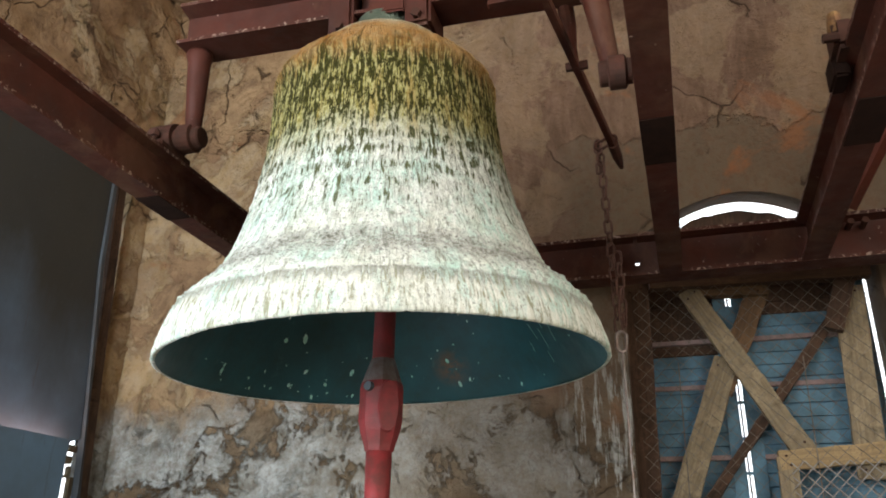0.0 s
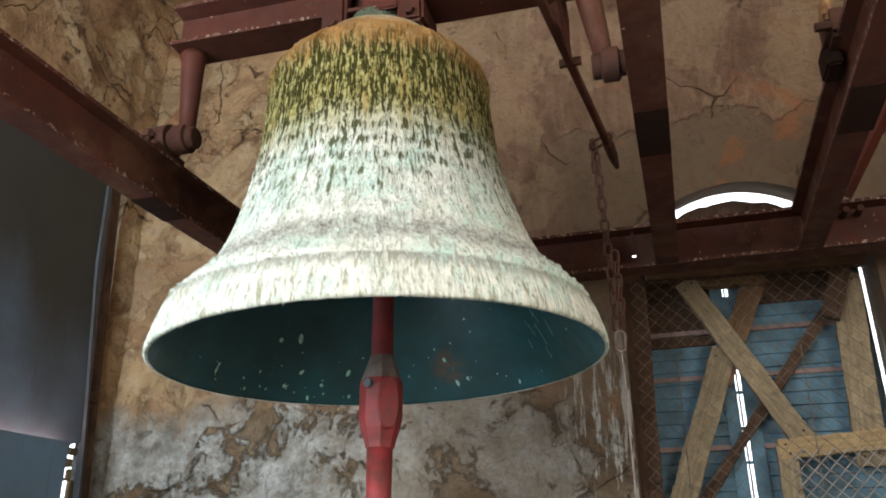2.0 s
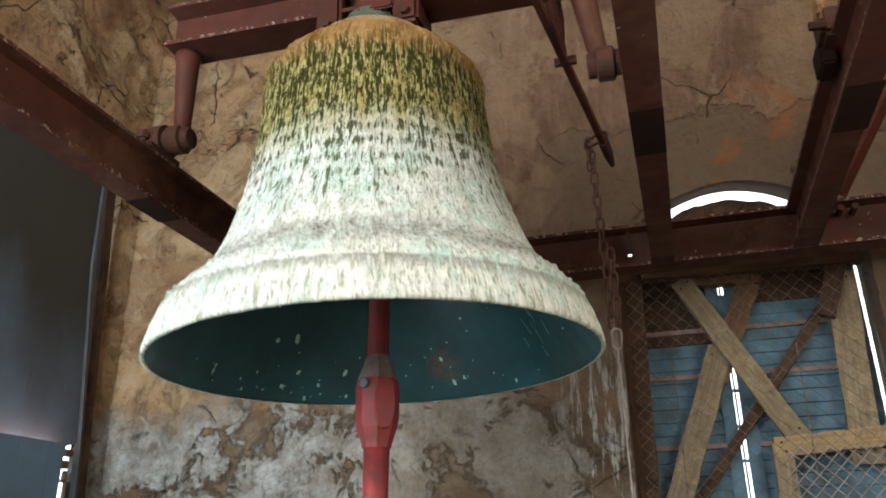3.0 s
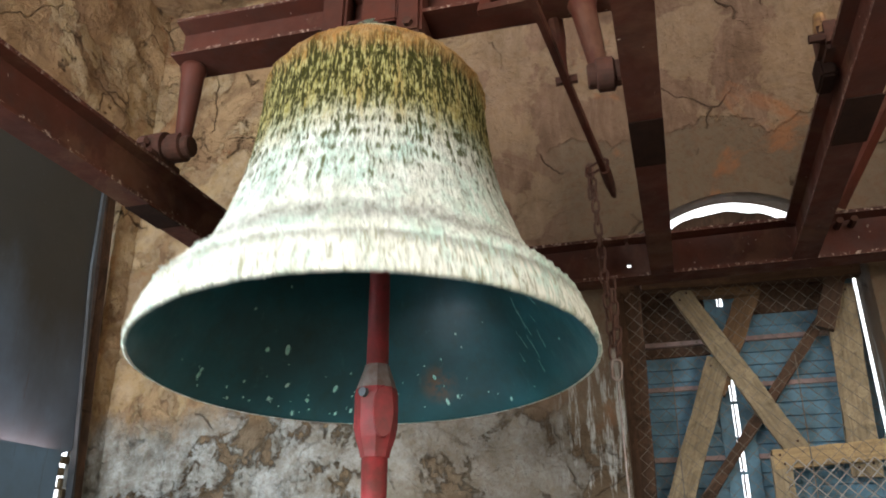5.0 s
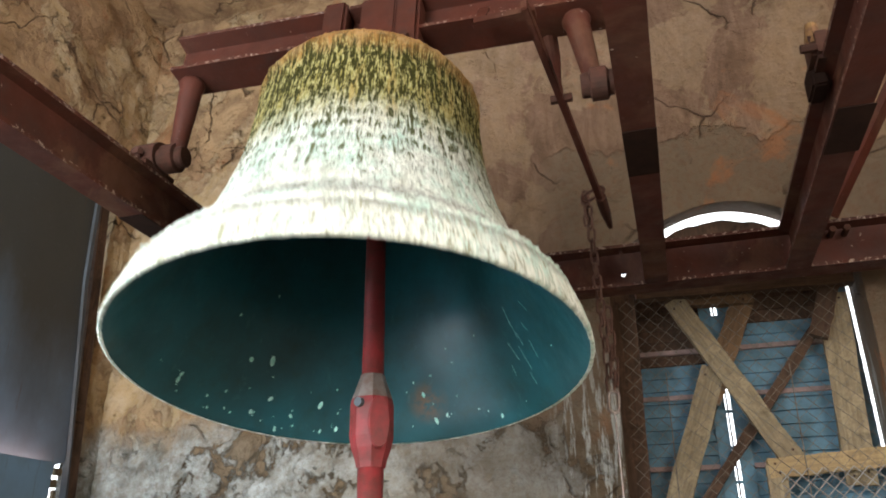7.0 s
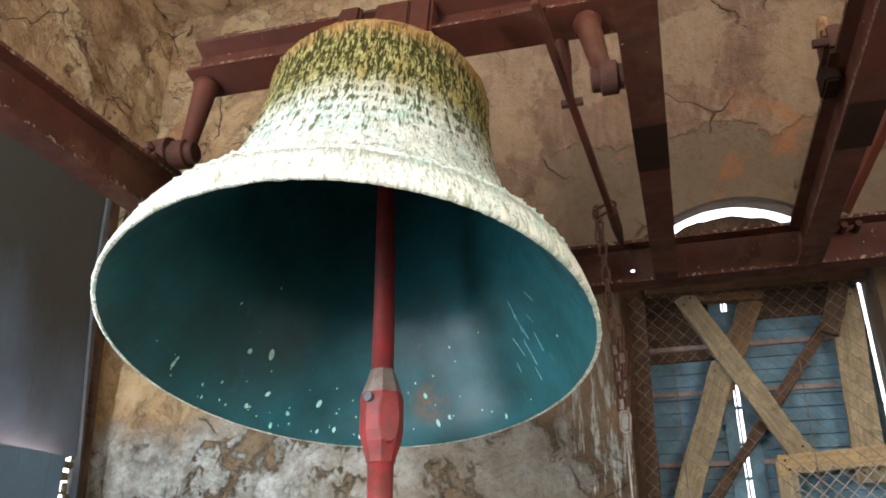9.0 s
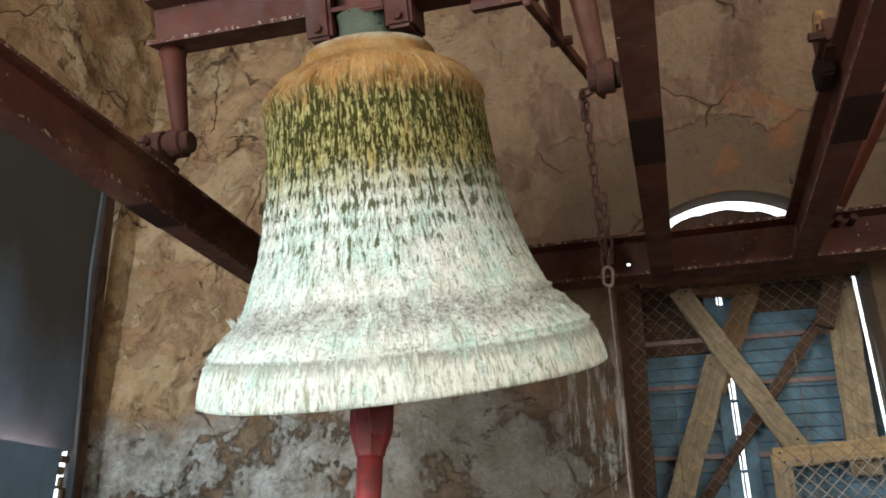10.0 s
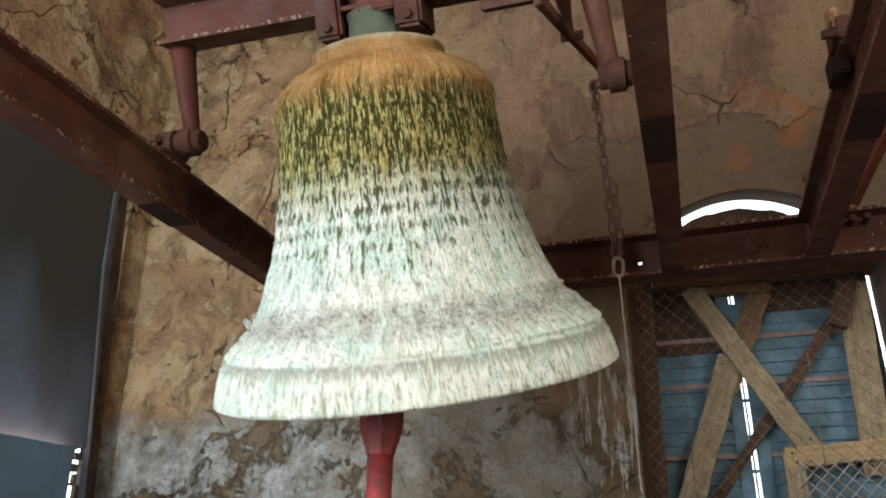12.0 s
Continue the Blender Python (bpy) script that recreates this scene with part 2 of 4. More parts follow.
    n.bump(n.math("ADD", relief, n.math("ADD", n.math("MULTIPLY", lump, 0.5), n.math("ADD", speck, n.math("MULTIPLY", dirt, 0.8)))), 1.0, 0.013)
    return m


def wood_material(name, a, b, scale=(16, 16, 1.0)):
    m = material(name, a, 0.85)
    n = Nodes(m)
    g = n.noise(5, 7, 0.7, n.scaled(*scale), 0.5)
    c = n.mix(n.ramp(g, 0.38, 0.62), a, b)
    c = n.mix(n.ramp(n.noise(6, 5), 0.48, 0.7, 0, 0.65), c, tuple(x * 0.4 for x in a))
    c = n.mix(n.ramp(n.noise(9, 7, 0.75), 0.5, 0.6, 0, 0.55), c, tuple(x * 1.35 for x in a))
    c = n.mix(n.ramp(n.noise(4, 7, 0.7, distort=0.8), 0.54, 0.62, 0, 0.75), c, tuple(x * 0.35 for x in b))
    c = n.mix(n.ramp(n.noise(70, 4, 0.7), 0.6, 0.7, 0, 0.6), c, (0.06, 0.045, 0.03))
    c = n.mix(n.math("MULTIPLY", n.random(), 0.35), c, b)
    n.colour(c)
    n.bump(g, 0.5, 0.004)
    return m


def worn_material(name, a, b, rough=0.6, scale=8.0, metal=0.0, shine=0.3):
    m = material(name, a, rough, metal, shine)
    n = Nodes(m)
    c = n.mix(n.ramp(n.noise(scale, 6, 0.62), 0.35, 0.68), a, b)
    c = n.mix(n.ramp(n.noise(scale * 9, 5, 0.7), 0.58, 0.74, 0, 0.5), c, b)
    n.colour(c)
    n.bump(n.noise(scale * 6, 5), 0.25, 0.004)
    return m


def inside_material():
    """Dark teal paint inside the bell, scuffed where the clapper strikes, with a rust bloom and streaks of dust."""
    m = material("teal_inside_of_bell", (0.013, 0.1, 0.12), 0.4, 0, 0.5)
    n = Nodes(m)
    c = n.mix(n.ramp(n.noise(5, 6, 0.62), 0.35, 0.68), (0.012, 0.095, 0.112), (0.009, 0.05, 0.055))
    c = n.mix(n.ramp(n.noise(16, 6, 0.7), 0.52, 0.68, 0, 0.45), c, (0.018, 0.05, 0.035))
    scuff = n.ramp(n.noise(22, 6, 0.7, n.scaled(1.5, 1.5, 0.3), 0.4), 0.6, 0.7, 0, 0.35)
    c = n.mix(scuff, c, (0.06, 0.17, 0.17))
    away = n.t.nodes.new("ShaderNodeVectorMath")
    away.operation = "DISTANCE"
    n.put(away.inputs[0], n.c)
    away.inputs[1].default_value = (0.045, 0.475, -0.65)
    bloom = n.math("MULTIPLY", n.ramp(away.outputs["Value"], 0.01, 0.07, 1, 0), n.ramp(n.noise(22, 6, 0.7), 0.38, 0.55))
    c = n.mix(n.math("MULTIPLY", bloom, 0.85), c, (0.2, 0.085, 0.03))
    n.colour(c)
    n.rough(n.ramp(n.noise(9, 6, 0.7), 0.3, 0.7, 0.3, 0.55))
    n.bump(n.noise(30, 6, 0.6), 0.3, 0.004)
    return m


def panel_material(name, clean, worn, grime_shade, z0, z1):
    """Painted sheet metal, bluish below, with rust runs; brown grime and painted-in shade between the heights z0 and z1
    and above.
    """
    m = material(name, clean, 0.42, 0, 0.35)
    n = Nodes(m)
    c = n.mix(n.ramp(n.noise(2.2, 6, 0.62), 0.35, 0.68), clean, worn)
    # the sheet's dimmer upper part is put into the colour, ragged by noise
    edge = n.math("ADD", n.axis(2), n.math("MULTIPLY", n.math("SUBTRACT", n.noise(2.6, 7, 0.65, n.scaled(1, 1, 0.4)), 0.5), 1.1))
    c = n.mix(n.ramp(edge, z0, z1, 0, 0.92), c, grime_shade)
    runs = n.ramp(n.noise(12, 6, 0.7, n.scaled(1, 2.2, 0.16)), 0.6, 0.68, 0, 0.6)
    c = n.mix(runs, c, (0.06, 0.034, 0.02))
    c = n.mix(n.ramp(n.noise(55, 5, 0.7), 0.62, 0.72, 0, 0.5), c, worn)
    n.colour(c)
    n.rough(n.ramp(n.noise(6, 6, 0.7), 0.3, 0.7, 0.3, 0.55))
    n.bump(n.math("ADD", n.noise(1.6, 3), n.math("MULTIPLY", n.noise(40, 5, 0.6), 0.05)), 0.3, 0.03)
    return m


PLASTER = plaster_material("old_plaster", (0.47, 0.315, 0.175), (0.33, 0.2, 0.112), (0.16, 0.094, 0.057), (0.18, 0.15, 0.105))
RED = red_paint_material("red_oxide_paint", 0.0)
RED_EDGE = red_paint_material("chipped_red_edge", 0.66)
BRONZE = bell_material()
INSIDE = inside_material()
CLAPPER_RED = worn_material("red_enamel", (0.24, 0.022, 0.024), (0.1, 0.024, 0.019), 0.55, 18)
STEEL_BLUE = worn_material("pale_blue_grey_paint", (0.07, 0.08, 0.09), (0.05, 0.05, 0.05), 0.6, 6)
CHAIN_RUST = worn_material("rusty_chain", (0.12, 0.055, 0.038), (0.07, 0.035, 0.025), 0.7, 40)
BLACK = worn_material("black_grease", (0.016, 0.009, 0.007), (0.026, 0.013, 0.009), 0.95, 20, 0, 0.04)
STEEL = worn_material("worn_steel", (0.3, 0.27, 0.25), (0.2, 0.12, 0.09), 0.5, 20, 0.6)
RUST = worn_material("rusty_iron", (0.06, 0.023, 0.015), (0.032, 0.016, 0.011), 0.8, 30, 0, 0.15)
TIMBER = wood_material("weathered_pale_timber", (0.34, 0.27, 0.17), (0.19, 0.14, 0.085))
TIMBER_RAIL = wood_material("yellow_timber", (0.4, 0.28, 0.14), (0.26, 0.18, 0.095))
TIMBER_BROWN = wood_material("stained_brown_timber", (0.19, 0.11, 0.055), (0.1, 0.06, 0.034))
TIMBER_DARK = wood_material("dark_timber", (0.1, 0.056, 0.034), (0.05, 0.03, 0.02))
PANEL_LOW = panel_material("dark_blue_sheet_metal", (0.12, 0.19, 0.26), (0.085, 0.12, 0.15), (0.09, 0.11, 0.12), 2.1, 2.4)
BLUE = worn_material("blue_grey_paint", (0.13, 0.245, 0.32), (0.06, 0.105, 0.13), 0.75, 9)
# upper sheet: the shade towards its top is painted in as brown-olive
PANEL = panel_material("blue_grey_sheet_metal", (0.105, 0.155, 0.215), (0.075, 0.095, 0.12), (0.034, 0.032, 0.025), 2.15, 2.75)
BRASS = worn_material("worn_brass", (0.4, 0.24, 0.1), (0.16, 0.08, 0.05), 0.45, 25, 0.7)
LIME = worn_material("lime_crust", (0.5, 0.52, 0.46), (0.3, 0.3, 0.25), 0.9, 50)
FLECK = worn_material("lime_droppings", (0.3, 0.66, 0.55), (0.55, 0.75, 0.68), 0.8, 60)
RAIL = worn_material("faded_pinkish_paint", (0.32, 0.22, 0.2), (0.2, 0.14, 0.13), 0.8, 20)
FLOOR = worn_material("dusty_boards", (0.33, 0.29, 0.24), (0.22, 0.185, 0.145), 0.9, 3)
WIRE = worn_material("rusty_wire", (0.21, 0.18, 0.15), (0.11, 0.085, 0.065), 0.6, 30, 0.2)
WIRE_NEW = worn_material("galvanised_wire", (0.34, 0.32, 0.29), (0.2, 0.17, 0.14), 0.5, 30, 0.2)

# ---- building blocks ----


def part(name, bm, mat, parent=None, label="", smooth=False):
    me = bpy.data.meshes.new(name)
    bmesh.ops.recalc_face_normals(bm, faces=bm.faces)
    bm.to_mesh(me)
    bm.free()
    me.materials.append(mat)
    if mat is RED:
        me.materials.append(RED_EDGE)
    if smooth:
        me.shade_smooth()
    ob = new(name, me)
    ob.parent = parent
    return tagged(ob, label)


def box(bm, lo, hi, m=None, bevel=0.0):
    lo, hi = Vector(lo), Vector(hi)
    got = bmesh.ops.create_cube(bm, size=1)["verts"]
    for v in got:
        v.co = Vector([(lo[i] + hi[i]) / 2 + v.co[i] * (hi[i] - lo[i]) for i in range(3)])
    if bevel:
        edges = list({e for v in got for e in v.link_edges})
        out = bmesh.ops.bevel(bm, geom=edges, offset=bevel, segments=2, affect="EDGES")
        got = list({v for f in out["faces"] for v in f.verts} | {v for v in got if v.is_valid})
    if m is not None:
        bmesh.ops.transform(bm, matrix=m, verts=got)
    return bm


def along(a, b, up=(0, 0, 1)):
    """A pose at a whose z runs to b."""
    d = Vector(b) - Vector(a)
    z = d.normalized()
    u = Vector(up)
    if abs(z.dot(u)) > 0.97:
        u = Vector((0, 1, 0))
    x = u.cross(z).normalized()
    y = z.cross(x)
    m = Matrix((x, y, z)).transposed().to_4x4()
    m.translation = a
    return m


def rod(bm, a, b, r0, r1=None, seg=16, rings=()):
    """A round bar from a to b; rings: (share of the length, radius) in between."""
    r1 = r0 if r1 is None else r1
    m, length = along(a, b), (Vector(b) - Vector(a)).length
    lathe(bm, [(0, 0), (r0, 0), *[(r, s * length) for s, r in rings], (r1, length), (0, length)], seg, m)
    return bm


def lathe(bm, profile, seg=48, m=None):
    """Turn (radius, height) pairs round z."""
    rows = []
    for r, z in profile:
        if r < 1e-6:
            rows.append([bm.verts.new((0, 0, z))])
        else:
            rows.append([bm.verts.new((r * math.cos(2 * math.pi * i / seg), r * math.sin(2 * math.pi * i / seg), z)) for i in range(seg)])
    for p, q in zip(rows, rows[1:]):
        for i in range(seg):
            j = (i + 1) % seg
            if len(p) == 1 and len(q) > 1:
                bm.faces.new((p[0], q[i], q[j]))
            elif len(q) == 1 and len(p) > 1:
                bm.faces.new((p[i], q[0], p[j]))
            elif len(p) > 1:
                bm.faces.new((p[i], q[i], q[j], p[j]))
    if m is not None:
        bmesh.ops.transform(bm, matrix=m, verts=[v for r in rows for v in r])
    return bm


def bar(bm, a, b, w, h, up=(0, 0, 1), bevel=0.0):
    """A square bar from a to b: w across, h along up."""
    length = (Vector(b) - Vector(a)).length
    return box(bm, (-w / 2, -h / 2, 0), (w / 2, h / 2, length), along(a, b, up), bevel)


def i_beam(bm, a, b, height, width, web=0.009, flange=0.012):
    """A rolled steel joist; a and b are the ends of its middle line."""
    m, length = along(a, b), (Vector(b) - Vector(a)).length
    w, h = width / 2, height / 2
    out = [(-w, -h), (w, -h), (w, -h + flange), (web, -h + flange * 1.9), (web, h - flange * 1.9), (w, h - flange), (w, h), (-w, h),
           (-w, h - flange), (-web, h - flange * 1.9), (-web, -h + flange * 1.9), (-w, -h + flange)]
    rows = [[bm.verts.new(m @ Vector((x, y, z))) for x, y in out] for z in (0, length)]
    for i in range(len(out)):
        j = (i + 1) % len(out)
        f = bm.faces.new((rows[0][i], rows[0][j], rows[1][j], rows[1][i]))
        f.material_index = 1 if i in (1, 5, 7, 11) else 0
    bm.faces.new(rows[0]), bm.faces.new(rows[1])
    return bm


def thing(name, label, category, m=None, group="", kind=""):
    ob = tagged(new(name), label, category, group, kind)
    if m is not None:
        ob.matrix_world = m
    return ob


# ---- the room ----
X0, X1, Y0, Y1, TOP = -1.9, 2.3, -2.7, 1.35, 4.6
AXIS = 2.786


def rough(p, normal, size=0.016):
    """Push a point of a wall along its normal: hollows of old plaster and rubble."""
    v = Vector(p)
    d = noise.fractal(v * 2.1, 0.9, 2.0, 5) * size + abs(noise.noise(v * 6.5)) * size * 0.7
    west = min(1.0, max(0.0, -0.2 - v.x))
    if west > 0:
        # broken skins of plaster with crisp edges
        f = noise.fractal(v * 3.1 + Vector((3, 1, 7)), 0.8, 2.0, 6)
        d += west * size * (0.9 * min(1.0, max(0.0, f * 9)) - 0.7 * min(1.0, max(0.0, (-0.35 - f) * 8)))
    return v + Vector(normal) * d


def sheet(bm, rows, normal, size=0.016):
    """A rough sheet through rows of points."""
    verts = [[bm.verts.new(rough(p, normal, size)) for p in row] for row in rows]
    for a, b in zip(verts, verts[1:]):
        for i in range(len(a) - 1):
            bm.faces.new((a[i], a[i + 1], b[i + 1], b[i]))


def steps(a, b, step):
    n = max(1, round((b - a) / step))
    return [a + (b - a) * i / n for i in range(n + 1)]


def wall_with_arch(name, lo, hi, z0, z1, y, depth, x0, x1, sill, spring, rise, inward, fine=0.03, splay=0.0):
    """An upright wall in the xz plane with an opening under a segmental arch; its inner face is rough."""
    bm = bmesh.new()

    def head(x):
        u = (2 * x - x0 - x1) / (x1 - x0)
        return spring + rise * (1 - u * u)
    inner, outer = (y, y + depth) if inward < 0 else (y + depth, y)
    n = (0, inward, 0)
    for a, b in ((lo, x0), (x1, hi)):
        sheet(bm, [[(x, inner, z) for x in steps(a, b, fine)] for z in steps(z0, z1, fine)], n)
        bm.faces.new([bm.verts.new((x, outer, z)) for x, z in ((a, z0), (b, z0), (b, z1), (a, z1))])
    xs = steps(x0, x1, fine)
    sheet(bm, [[(x, inner, z0 + (sill - z0) * k / 20) for x in xs] for k in range(21)], n)
    sheet(bm, [[(x, inner, head(x) + (z1 - head(x)) * k / 50) for x in xs] for k in range(51)], n)
    for a, b in zip(xs, xs[1:]):
        bm.faces.new([bm.verts.new(p) for p in ((a, outer, head(a) + splay), (b, outer, head(b) + splay), (b, outer, z1), (a, outer, z1))])
    bm.faces.new([bm.verts.new(p) for p in ((x0, outer, z0), (x1, outer, z0), (x1, outer, sill), (x0, outer, sill))])
    # reveals, a little uneven
    ys = [inner + (outer - inner) * k / 8 for k in range(9)]
    sheet(bm, [[(x, v, head(x) + splay * abs(v - inner) / depth) for x in xs] for v in ys], n, 0.012)
    for x in (x0, x1):
        sheet(bm, [[(x, v, z) for z in steps(sill, head(x), fine)] for v in ys], n, 0.012)
    sheet(bm, [[(x, v, sill) for x in xs] for v in ys], n, 0.012)
    return part(name, bm, PLASTER, smooth=True)


def room():
    ob = wall_with_arch("wall_north", X0 - 0.06, X1 + 0.4, 0, TOP, Y1, 0.23, 0.5, 1.447, 0.9, 2.785, 0.25, -1, 0.018, 0.055)
    tagged(ob, "rough stained plaster wall with an arched belfry opening", "wall", kind="structure")
    ob = wall_with_arch("wall_south", X0 - 0.4, X1 + 0.4, 0, TOP, Y0 - 0.4, 0.4, -1.55, -0.05, 1.7, 3.2, 0.35, 1, 0.1)
    tagged(ob, "rough plaster wall with an open arched belfry window", "wall", kind="structure")
    # west wall: the shuttered opening lies between y = 0.1 and 1.2, z = 0.5 and 3.42
    bm = bmesh.new()
    n = (1, 0, 0)
    for a, b, c, d in ((Y0, -2.1, 0, TOP), (-2.1, -0.92, 0, 0.9), (-2.1, -0.92, 2.7, TOP), (-0.92, 0.1, 0, TOP), (0.1, 1.2, 3.42, TOP), (0.1, 1.2, 0, 0.5), (1.2, Y1 + 0.05, 0, TOP)):
        sheet(bm, [[(X0, v, z) for v in steps(a, b, 0.04)] for z in steps(c, d, 0.04)], n, 0.02)
        bm.faces.new([bm.verts.new((X0 - 0.06, v, z)) for v, z in ((a, c), (b, c), (b, d), (a, d))])
    xs = [X0 - 0.06 * k / 3 for k in range(4)]
    for z in (0.5, 3.42):
        sheet(bm, [[(x, v, z) for v in steps(0.1, 1.2, 0.04)] for x in xs], n, 0.012)
    for v in (0.1, 1.2):
        sheet(bm, [[(x, v, z) for z in steps(0.5, 3.42, 0.04)] for x in xs], n, 0.012)
    tagged(part("wall_west", bm, PLASTER, smooth=True), "rough plaster wall with a shuttered opening", "wall", kind="structure")
    # east wall, out of view; its window is added to hold the east lamp
    bm = bmesh.new()
    for v in ((Y0, -1.85, 0, TOP), (-0.55, Y1, 0, TOP), (-1.85, -0.55, 0, 1.7), (-1.85, -0.55, 3.7, TOP)):
        box(bm, (X1, v[0], v[2]), (X1 + 0.4, v[1], v[3]))
    tagged(part("wall_east", bm, PLASTER), "unseen plaster wall with a window added to let in light", "wall", kind="structure")
    bm = box(bmesh.new(), (X0 - 0.06, Y0 - 0.4, -0.2), (X1 + 0.4, Y1 + 0.45, 0))
    tagged(part("floor", bm, FLOOR), "dusty timber floor of a bell chamber", "floor", kind="structure")
    bm = box(bmesh.new(), (X0 - 0.06, Y0 - 0.4, TOP), (X1 + 0.4, Y1 + 0.45, TOP + 0.2))
    tagged(part("ceiling", bm, PLASTER), "plain plaster ceiling", "ceiling", kind="structure")


room()


def backdrop(name, lo, hi, label):
    m = material("bright_hazy_sky", (0.8, 0.8, 0.8))
    m.node_tree.nodes["Principled BSDF"].inputs["Emission Color"].default_value = (0.93, 0.96, 1.0, 1)
    m.node_tree.nodes["Principled BSDF"].inputs["Emission Strength"].default_value = 2.6
    tagged(part(name, box(bmesh.new(), lo, hi), m), label, "sky", kind="structure")


backdrop("backdrop", (-6, 9, 0), (9, 9.05, 9), "bright hazy sky far beyond the north opening")
backdrop("backdrop", (-9.05, -6, 0), (-9, 9, 7), "bright hazy sky far beyond the west opening")


# ---- blue sheet panels in the west opening ----
def west_panels():
    panel = thing("shutter_panel", "blue-grey sheet metal panel closing the west opening", "shutter")
    # leaning edge: four corners in the plane x = X0
    def slab(bm, x0, x1, ring):
        a = [bm.verts.new((x0, v, z)) for v, z in ring]
        b = [bm.verts.new((x1, v, z)) for v, z in ring]
        for i in range(len(ring)):
            j = (i + 1) % len(ring)
            bm.faces.new((a[i], a[j], b[j], b[i]))
        bm.faces.new(a), bm.faces.new(b)
        return bm
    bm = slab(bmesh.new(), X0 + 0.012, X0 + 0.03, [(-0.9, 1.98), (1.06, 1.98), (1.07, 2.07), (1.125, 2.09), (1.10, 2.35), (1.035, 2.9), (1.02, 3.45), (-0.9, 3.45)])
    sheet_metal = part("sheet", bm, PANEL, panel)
    bm = slab(bmesh.new(), X0 + 0.012, X0 + 0.045, [(1.17, 1.6), (1.20, 1.6), (1.055, 2.9), (1.04, 3.45), (1.02, 3.45), (1.035, 2.9), (1.14, 2.05)])
    part("edge_strip", bm, STEEL_BLUE, sheet_metal, "pale folded edge of the panel")
    low = thing("shutter_panel", "dark blue sheet panel standing below the larger one", "shutter")
    part("sheet", slab(bmesh.new(), X0 + 0.09, X0 + 0.105, [(-0.9, 1.55), (0.985, 1.55), (0.98, 2.066), (-0.9, 2.066)]), PANEL_LOW, low)
    part("flange", box(bmesh.new(), (X0 + 0.012, -0.9, 1.55), (X0 + 0.09, 0.96, 1.6)), PANEL_LOW, low)
    # odd bits of board in the gap
    bits = thing("broken_board", "grey splintered board ends in the gap beside the panel", "board")
    for v, z, w, h in ((1.09, 2.0, 0.09, 0.035), (1.15, 1.87, 0.03, 0.12), (1.07, 1.93, 0.10, 0.012), (1.07, 1.80, 0.05, 0.02), (1.13, 1.95, 0.02, 0.05), (1.10, 1.72, 0.10, 0.12), (1.13, 2.05, 0.05, 0.03)):
        part("splinter", box(bmesh.new(), (X0 - 0.02, v - w / 2, z - h / 2), (X0 + 0.002, v + w / 2, z + h / 2), bevel=0.004), TIMBER, bits)
    # the timber jamb by the corner
    bm = slab(bmesh.new(), X0 + 0.004, X0 + 0.03, [(1.215, 1.2), (1.28, 1.2), (1.12, 3.4), (1.065, 3.4)])
    tagged(part("jamb_board", bm, TIMBER_DARK), "dark brown timber board along the corner", "board")


west_panels()

# ---- the bell frame ----


def joist(name, label, a, b, h=0.155, w=0.08):
    bm = i_beam(bmesh.new(), a, b, h, w)
    return tagged(part(name, bm, RED), label, "steel beam", "joists of the bell frame")


JOIST = "dark red painted steel joist carrying the bell"
joist("steel_beam", JOIST, (-0.743, -2.7, 2.658), (-0.743, 1.37, 2.658))
joist("steel_beam", JOIST, (0.697, -2.7, 2.658), (0.697, 0.99, 2.658))
joist("steel_beam", JOIST, (1.172, -2.7, 2.658), (1.172, 0.99, 2.658))
girder = thing("steel_girder", "dark red painted steel girder along the wall", "steel beam")
bm = i_beam(bmesh.new(), (-0.35, 1.04, 2.662), (0.574, 1.04, 2.662), 0.165, 0.1)
i_beam(bm, (0.588, 1.04, 2.662), (X1 + 0.05, 1.04, 2.662), 0.165, 0.1)
# the short length round an empty bolt hole
for lo, hi in (((0.574, 0.99, 2.5795), (0.588, 1.09, 2.5915)), ((0.574, 0.99, 2.7325), (0.588, 1.09, 2.7445)), ((0.574, 1.031, 2.5915), (0.588, 1.049, 2.633)), ((0.574, 1.031, 2.6475), (0.588, 1.049, 2.7325))):
    box(bm, lo, hi)
part("joist", bm, RED, girder)
part("end_bracket", box(bmesh.new(), (-0.37, 0.99, 2.54), (-0.25, 1.37, 2.578), bevel=0.004), RED, girder)
for x, y in ((1.26, 0.985), (1.30, 0.985), (1.345, 0.985)):
    part("bolt", rod(bmesh.new(), (x, y - 0.02, 2.70), (x, 1.03, 2.70), 0.012, 0.012, 6), RUST, girder)
for x, a, b in ((-0.743, -0.05, 0.11), (0.697, -0.09, 0.14), (1.177, -0.05, 0.17)):
    pad = box(bmesh.new(), (x - 0.0405, a, 2.5772), (x + 0.0405, b, 2.5796))
    tagged(part("pad", pad, BLACK), "black greasy pad under the joist", "pad", "pads under the joists")


def bearing(x):
    """A split bearing block on a joist."""
    b = thing("bearing_block", "dark rusty bearing block bolted on the joist", "bearing", group="bearings of the bell")
    part("base", box(bmesh.new(), (x - 0.038, -0.075, 2.736), (x + 0.038, 0.075, 2.757), bevel=0.004), RUST, b)
    bm = lathe(bmesh.new(), [(0, -0.04), (0.052, -0.04), (0.052, 0.04), (0, 0.04)], 20, pose(x, 0, AXIS + 0.002, 0, 90, 0))
    part("housing", bm, RUST, b)
    for y in (-0.062, 0.062):
        bm = rod(bmesh.new(), (x, y, 2.75), (x, y, 2.80), 0.009, 0.009, 8)
        rod(bm, (x, y, 2.775), (x, y, 2.79), 0.016, 0.016, 6)
        part("bolt", bm, RUST, b)


bearing(-0.743)
